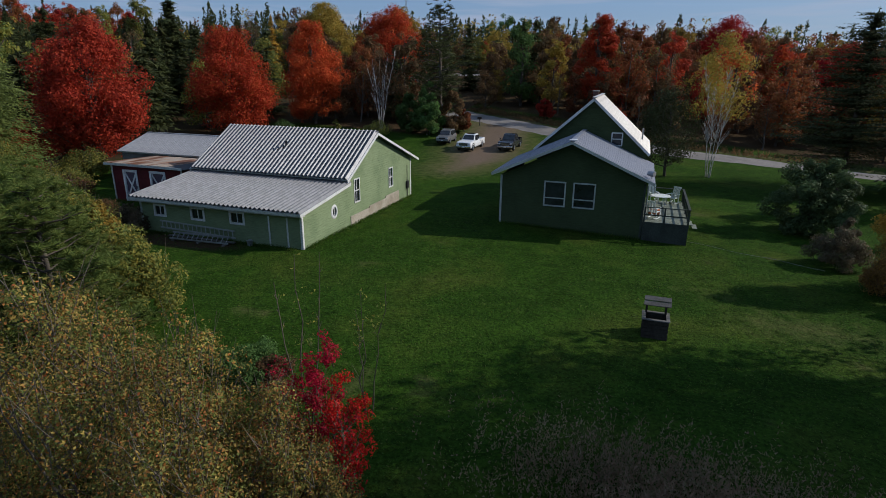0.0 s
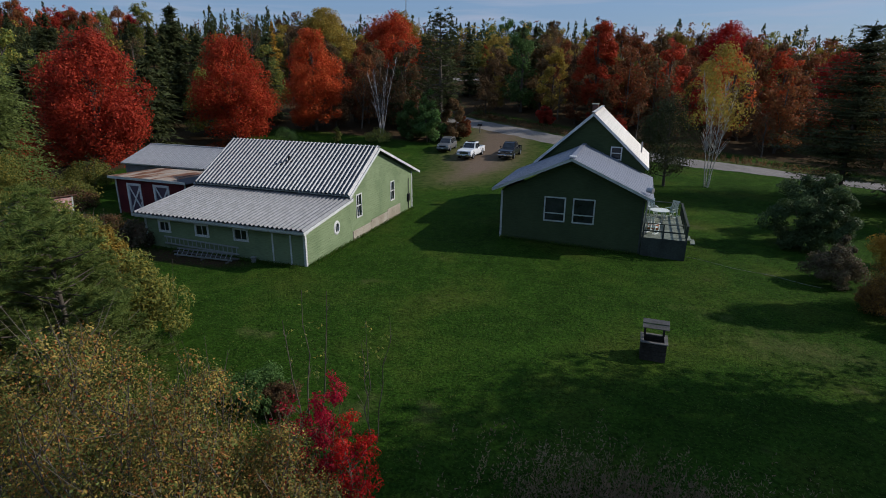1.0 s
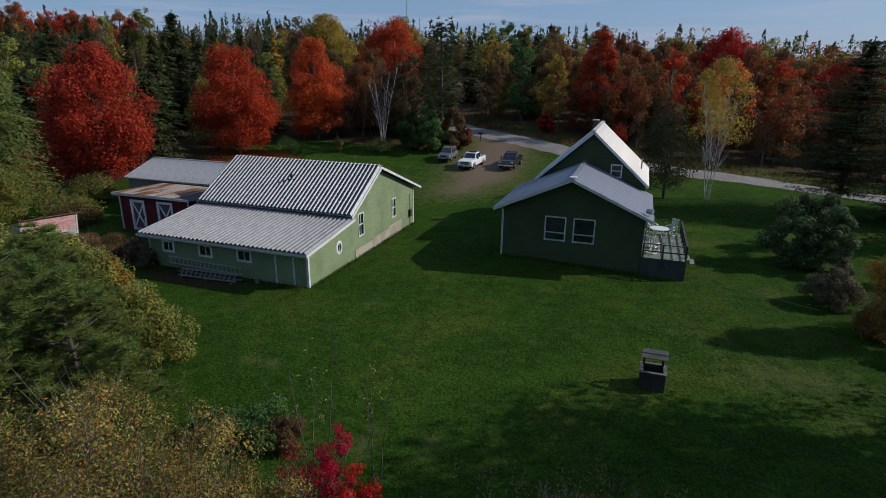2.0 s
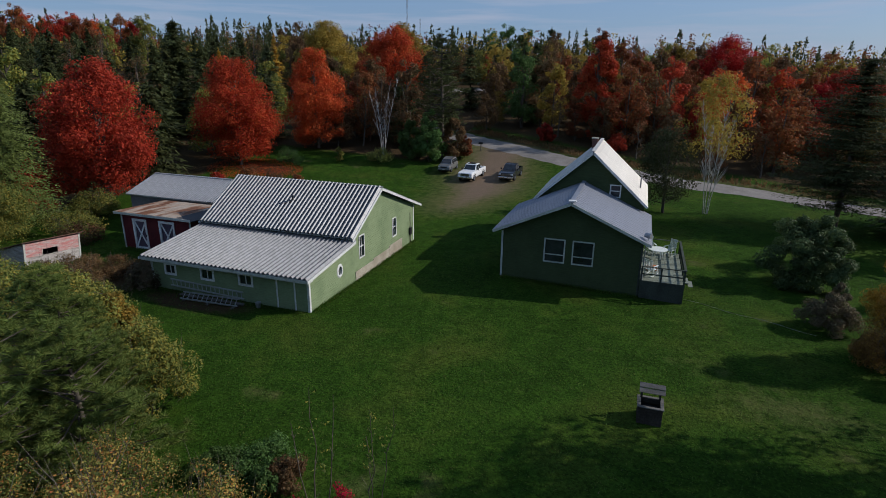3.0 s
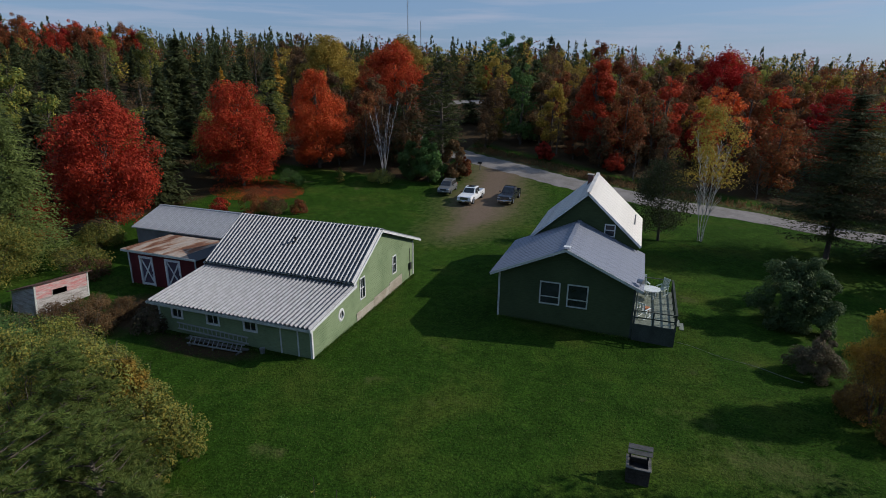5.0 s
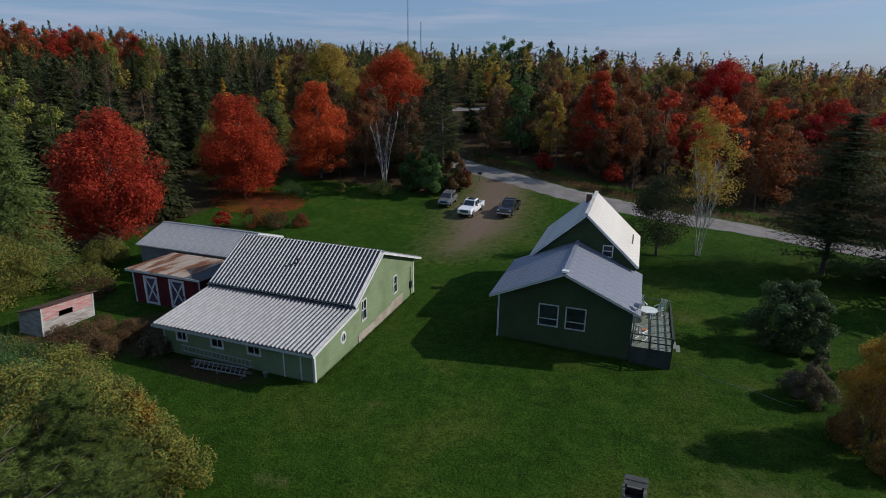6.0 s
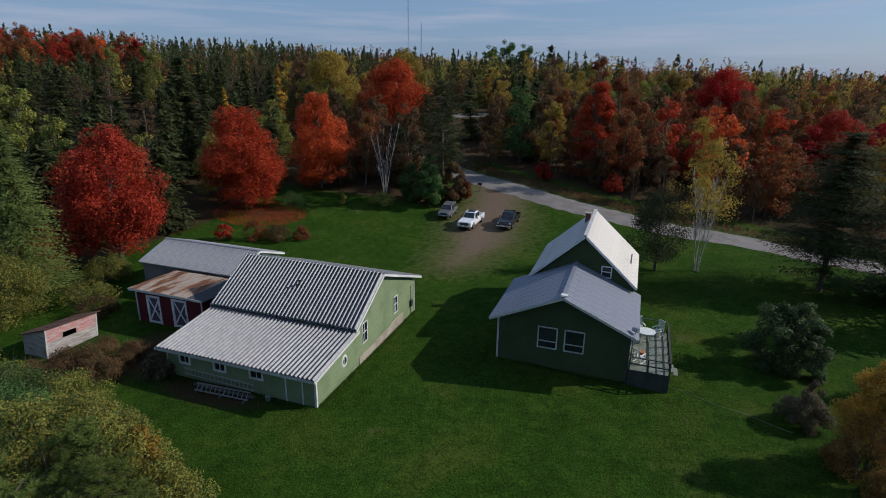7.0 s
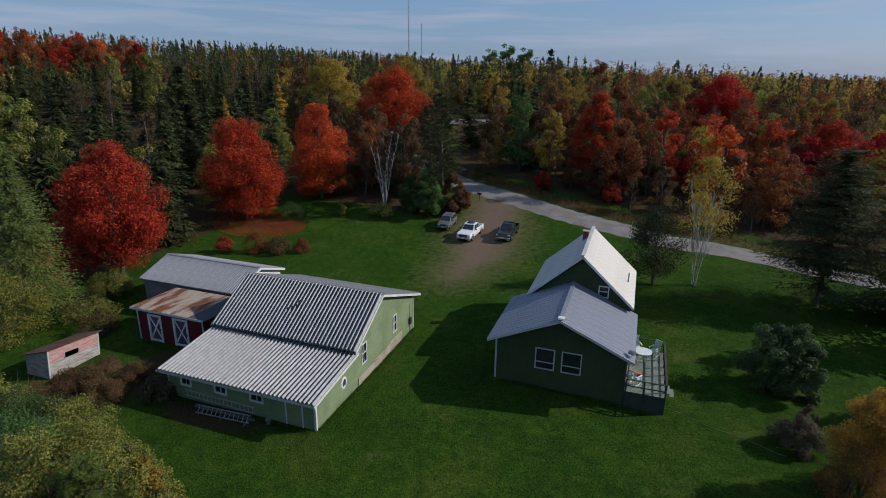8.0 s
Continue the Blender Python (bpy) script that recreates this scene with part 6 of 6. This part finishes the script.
# ---- the woods ----
def wood_kinds():
    """Meshes for the trees of the woods, each kind built a few times and shared."""
    kinds = {}
    shapes = [broadleaf(12.5, 7.4, 0.8, 3800, 0.21, 600, 1.0, 50), broadleaf(13.8, 6.6, 0.8, 3800, 0.21, 601, 1.1, 50), broadleaf(11.4, 7.8, 0.6, 3800, 0.21, 602, 0.9, 54)]
    thin = [broadleaf(12.0, 5.8, 2.0, 1300, 0.13, 605, 1.0, 36, twigs=110), broadleaf(13.0, 5.4, 2.0, 1300, 0.13, 606, 1.1, 36, twigs=110)]
    half = [broadleaf(12.0, 6.6, 5.0, 2800, 0.15, 607, 1.0, 50, twigs=140), broadleaf(13.0, 6.0, 5.2, 2800, 0.15, 608, 1.1, 50, twigs=140)]
    for key, mat, src in (("red", F_RED, shapes), ("orange", F_ORANGE, shapes), ("russet", F_RUSSET, shapes), ("yellow", F_GOLD, shapes), ("olive", F_OLIVE, shapes), ("green", F_GREEN, shapes), ("brown", F_BROWN, shapes), ("crimson", F_CRIMSON, shapes), ("thin", F_BROWN, thin), ("half", F_BROWN, half)):
        kinds[key] = [(leaf_mesh("crown", c[0], c[1], mat), mesh_of("trunk", w, M_TWIG if key == "thin" else M_BARK, True)) for c, w in src]
    cs = [conifer(14.0, 8.0, 610, 30, 13, 0.33, 0.12, 0.03, 5, 0.6), conifer(15.0, 7.2, 611, 32, 13, 0.33, 0.18, 0.03, 5, 0.68), conifer(12.4, 8.8, 612, 28, 13, 0.33, 0.1, 0.03, 5, 0.55)]
    kinds["spruce"] = [(leaf_mesh("crown", c[0], c[1], F_SPRUCE), mesh_of("trunk", w, M_BARK, True)) for c, w in cs]
    cs = [conifer(14.0, 5.4, 615, 30, 12, 0.26, 0.3, 0.05, 6)]
    kinds["larch"] = [(leaf_mesh("crown", c[0], c[1], F_YELLOW), mesh_of("trunk", w, M_BARK, True)) for c, w in cs]
    return kinds


LABELS = {"red": ("maple_tree", "red-leaved maple tree in the woods"), "orange": ("maple_tree", "orange-leaved maple tree in the woods"), "russet": ("maple_tree", "russet-leaved tree in the woods"),
          "yellow": ("aspen_tree", "yellow-leaved aspen tree in the woods"), "olive": ("aspen_tree", "yellowing green tree in the woods"), "green": ("poplar_tree", "dense green tree in the woods"),
          "brown": ("oak_tree", "brown-leaved tree in the woods"), "crimson": ("maple_tree", "deep crimson maple tree in the woods"), "thin": ("birch_tree", "nearly bare thin tree in the woods"), "half": ("alder_tree", "half-bare brown tree beside the lawn"),
          "spruce": ("spruce_tree", "dark green spruce tree in the woods"), "larch": ("larch_tree", "golden larch tree in the woods")}
KINDS = wood_kinds()


def wood_tree(kind, x, y, size, rng, stretch=1.0):
    crown, trunk = KINDS[kind][int(rng.integers(len(KINDS[kind])))]
    name, label = LABELS[kind]
    t = new(name)
    t.empty_display_size = 0.3
    tagged(t, label, "tree", "trees of the woods")
    for n, me in (("crown", crown), ("trunk", trunk)):
        o = new(n, me)
        o.parent = t
    t.matrix_basis = pose(x, y, gz(x, y), rng.normal() * 2, rng.normal() * 2, rng.uniform(0, 360))
    t.scale = (size, size, size * stretch)


def road_y(x):
    return float(np.interp(x, ROAD_XY[::-1][48:, 0], ROAD_XY[::-1][48:, 1])) if x > -9 else 67.0


def kind_at(x, y, rng):
    """Which kind of tree grows at a spot of the woods."""
    u = rng.uniform()
    az = math.degrees(math.atan2(17 - x, y + 25))
    if az > 36:
        return "spruce" if u < 0.9 else ("olive" if u < 0.96 else "thin")
    if az > 24:
        return "brown" if u < 0.34 else "olive" if u < 0.56 else "thin" if u < 0.72 else "russet" if u < 0.84 else "spruce" if u < 0.95 else "yellow"
    if az > 9:
        return "spruce" if u < 0.28 else "olive" if u < 0.46 else "brown" if u < 0.72 else "green" if u < 0.8 else "yellow" if u < 0.85 else "thin"
    if y < road_y(x) + 14:
        return "brown" if u < 0.42 else "thin" if u < 0.62 else "russet" if u < 0.8 else "olive" if u < 0.9 else "orange"
    if y > road_y(x) + 55:
        return "yellow" if u < 0.32 else "olive" if u < 0.58 else "brown" if u < 0.78 else "russet" if u < 0.9 else "thin"
    return "russet" if u < 0.34 else "brown" if u < 0.58 else "orange" if u < 0.69 else "red" if u < 0.73 else "olive" if u < 0.79 else "yellow" if u < 0.87 else "thin"


def build_woods():
    rng = np.random.default_rng(77)
    # trees that mark the edge and the skyline
    for kind, x, y, s, st in (("larch", -58, 80, 1.0, 1.0), ("larch", -50.7, 55.4, 0.95, 1.0), ("olive", -44, 58, 0.95, 1.0), ("olive", -50, 84, 1.0, 1.0), ("brown", -46, 80, 0.95, 1.0),
                              ("green", -38.5, 211, 1.7, 1.0), ("green", -31, 213, 1.6, 1.0), ("green", -46, 212, 1.55, 1.0), ("green", -35, 220, 1.7, 1.0), ("green", -42, 205, 1.3, 1.0), ("spruce", -22, 214, 1.5, 1.0), ("spruce", -17, 210, 1.3, 1.0), ("spruce", -10, 214, 1.0, 1.0),
                              ("olive", -60, 160, 1.2, 1.0), ("olive", -52, 165, 1.2, 1.0), ("spruce", -68, 63, 1.2, 1.0), ("spruce", -71, 66, 1.1, 1.0), ("red", 43, 80, 0.95, 1.0), ("red", 50, 79, 0.95, 1.0), ("orange", 39, 78, 0.8, 1.0), ("orange", 30, 90, 0.95, 1.0), ("russet", 26, 108, 1.0, 1.0), ("red", 26, 78, 0.7, 1.0), ("red", 12, 72, 0.6, 1.0),
                              ("yellow", -15.3, 139.5, 0.85, 1.0), ("yellow", -10, 141, 0.9, 1.0), ("red", -27, 139.5, 0.65, 1.0), ("red", -24, 141, 0.6, 1.0), ("brown", -9, 72, 0.6, 1.0), ("spruce", -15, 68, 0.9, 1.0), ("russet", -25, 58, 0.75, 1.2), ("brown", -24, 60.5, 0.75, 1.0), ("thin", -20.5, 59, 0.85, 1.0), ("russet", -26.5, 63, 0.8, 1.0), ("brown", -21.5, 63, 0.7, 1.0), ("thin", -22, 56, 0.85, 1.1), ("thin", -24.5, 54.5, 0.75, 1.0), ("thin", -16, 58, 0.75, 1.0)):
        wood_tree(kind, x, y, s, rng, st)
    for k in range(36):
        az, r = radians(rng.uniform(47, 58)), rng.uniform(245, 290)
        wood_tree(("orange", "russet", "red", "russet")[k % 4], 17 - r * math.sin(az), -25 + r * math.cos(az), rng.uniform(0.95, 1.25), rng)
    placed = [(-35, 15), (-35, 38), (-30, 50), (-19, 51), (-11, 53), (-33, 87), (-33, 6), (-52, 90), (-44, 116), (33, 115), (47, 84), (55, 86), (9.6, 73.5), (-58, 80)]
    sight = np.array([(17.0, -25.0), (-31.0, 117.0)])
    made = 0
    tries = 0
    while made < 325 and tries < 20000:
        tries += 1
        a = rng.uniform(-64, 24)
        r = 60 + 120 * rng.uniform() ** 0.85
        x, y = 17 + r * math.sin(radians(a)), -25 + r * math.cos(radians(a))
        if x < -12:
            if (x > -38.5 and y < 43.5) or (x > -25 and y < 54) or (x > -39 and y < 52) or (x > -42 and y < 24) or y < -6 or math.hypot(x + 15, y - 79) < 4:
                continue
        elif y < road_y(x) + 5.2:
            continue
        if y > 55 and float(away(np.array(x), np.array(y), sight)) < 3.6:
            continue
        if float(away(np.array(x), np.array(y), ROAD_XY)) < (6.5 if y < 100 else 5.0):
            continue
        gap = (2.1 if x > -10 and y < road_y(x) + 9 else 2.9) if r < 115 else 3.7
        if any((x - u) ** 2 + (y - v) ** 2 < gap * gap for u, v in placed):
            continue
        placed.append((x, y))
        k = kind_at(x, y, rng)
        edge = (0.42 if y < road_y(x) + 9 else 0.66 if y < road_y(x) + 14 else 1.0) if x > -10 else 1.0
        wood_tree(k, x, y, edge * (0.82 if -60 < x < -12 and y > 52 and k != "spruce" else 1.0) * rng.uniform(0.75, 1.15) * ((0.66 if r > 135 else 0.84) if k == "spruce" else 1.0), rng, rng.uniform(0.9, 1.12))
        made += 1


build_woods()


def build_far_woods():
    """Woods on the hills, too far off to count: small tapered crowns of a few leaf planes each."""
    rng = np.random.default_rng(78)
    groups = {"con": [], "warm": [], "pale": []}
    sizes = {"con": [], "warm": [], "pale": []}
    n = 3900
    a = np.radians(rng.uniform(-66, 28, n))
    r = 172 + 780 * rng.uniform(0, 1, n) ** 1.35
    X, Y = 17 + r * np.sin(a), -25 + r * np.cos(a)
    Z = ground_z(X, Y)
    keep = away(X, Y, ROAD_XY) > 7
    for x, y, z, ang, rr in zip(X[keep], Y[keep], Z[keep], a[keep], r[keep]):
        u = rng.uniform()
        left = ang < -0.35
        kind = "con" if u < (0.8 if left else 0.62 if ang < -0.1 else 0.3) else "warm" if u < (0.9 if left else 0.72) else "pale"
        h = rng.uniform(10, 17) * (0.5 if ang < -0.72 and rr < 262 else 1.0)
        m = 150 if rr < 300 else 56
        t = rng.uniform(0.05, 1, m)
        wd = (2.6 * (1 - t) ** 0.8 + 0.15) if kind == "con" else 2.7 * np.sin(np.pi * np.clip(0.2 + 0.72 * t ** 1.2, 0, 1)) ** 0.7
        b = rng.uniform(0, math.tau, m)
        q = rng.uniform(0.2, 1.0, m)
        groups[kind].append(np.stack([x + np.cos(b) * wd * q, y + np.sin(b) * wd * q, z + h * t], 1))
        sizes[kind].append(np.full((m, 1), 0.62 if rr < 300 else 1.0))
    for kind, mat, lab in (("con", F_SPRUCE, "dark spruce woods on the far hills"), ("warm", F_RUSSET, "russet and red autumn woods on the far hills"), ("pale", F_GOLD, "yellowing woods on the far hills")):
        P = np.concatenate(groups[kind])
        O = rng.normal(size=P.shape)
        O[:, 2] = np.abs(O[:, 2])
        al = np.zeros_like(P)
        al[:, 2] = 1.0
        S = np.concatenate(sizes[kind])
        v, f = leaves(P, O, S * (0.8 if kind == "con" else 0.44), S * (0.38 if kind == "con" else 0.4), rng, 0.6, al if kind == "con" else None)
        tagged(new("far_woods", leaf_mesh("far_woods", v, f, mat)), lab, "woods", "", "stuff")


build_far_woods()


# trees beyond the east edge of the lawn, whose shade falls on the grass
rng_e = np.random.default_rng(90)
for kind, x, y, s in (("half", 40.0, 0.9, 1.8), ("half", 42.5, -1.0, 1.95), ("half", 38.5, -1.2, 1.3), ("half", 39.5, -3.6, 1.7), ("half", 43.5, -4.6, 1.95), ("half", 38.0, -6.6, 1.4), ("thin", 36.5, 0.6, 1.2), ("half", 45.5, 2.0, 1.95), ("half", 47.0, -1.2, 2.0), ("half", 36.0, -7.6, 1.0),
                      ("spruce", 44, 37, 1.15), ("spruce", 45, 30, 1.1), ("spruce", 49, 23, 0.9), ("olive", 46, 44, 0.8), ("spruce", 44, 12, 0.7)):
    wood_tree(kind, x, y, s, rng_e)
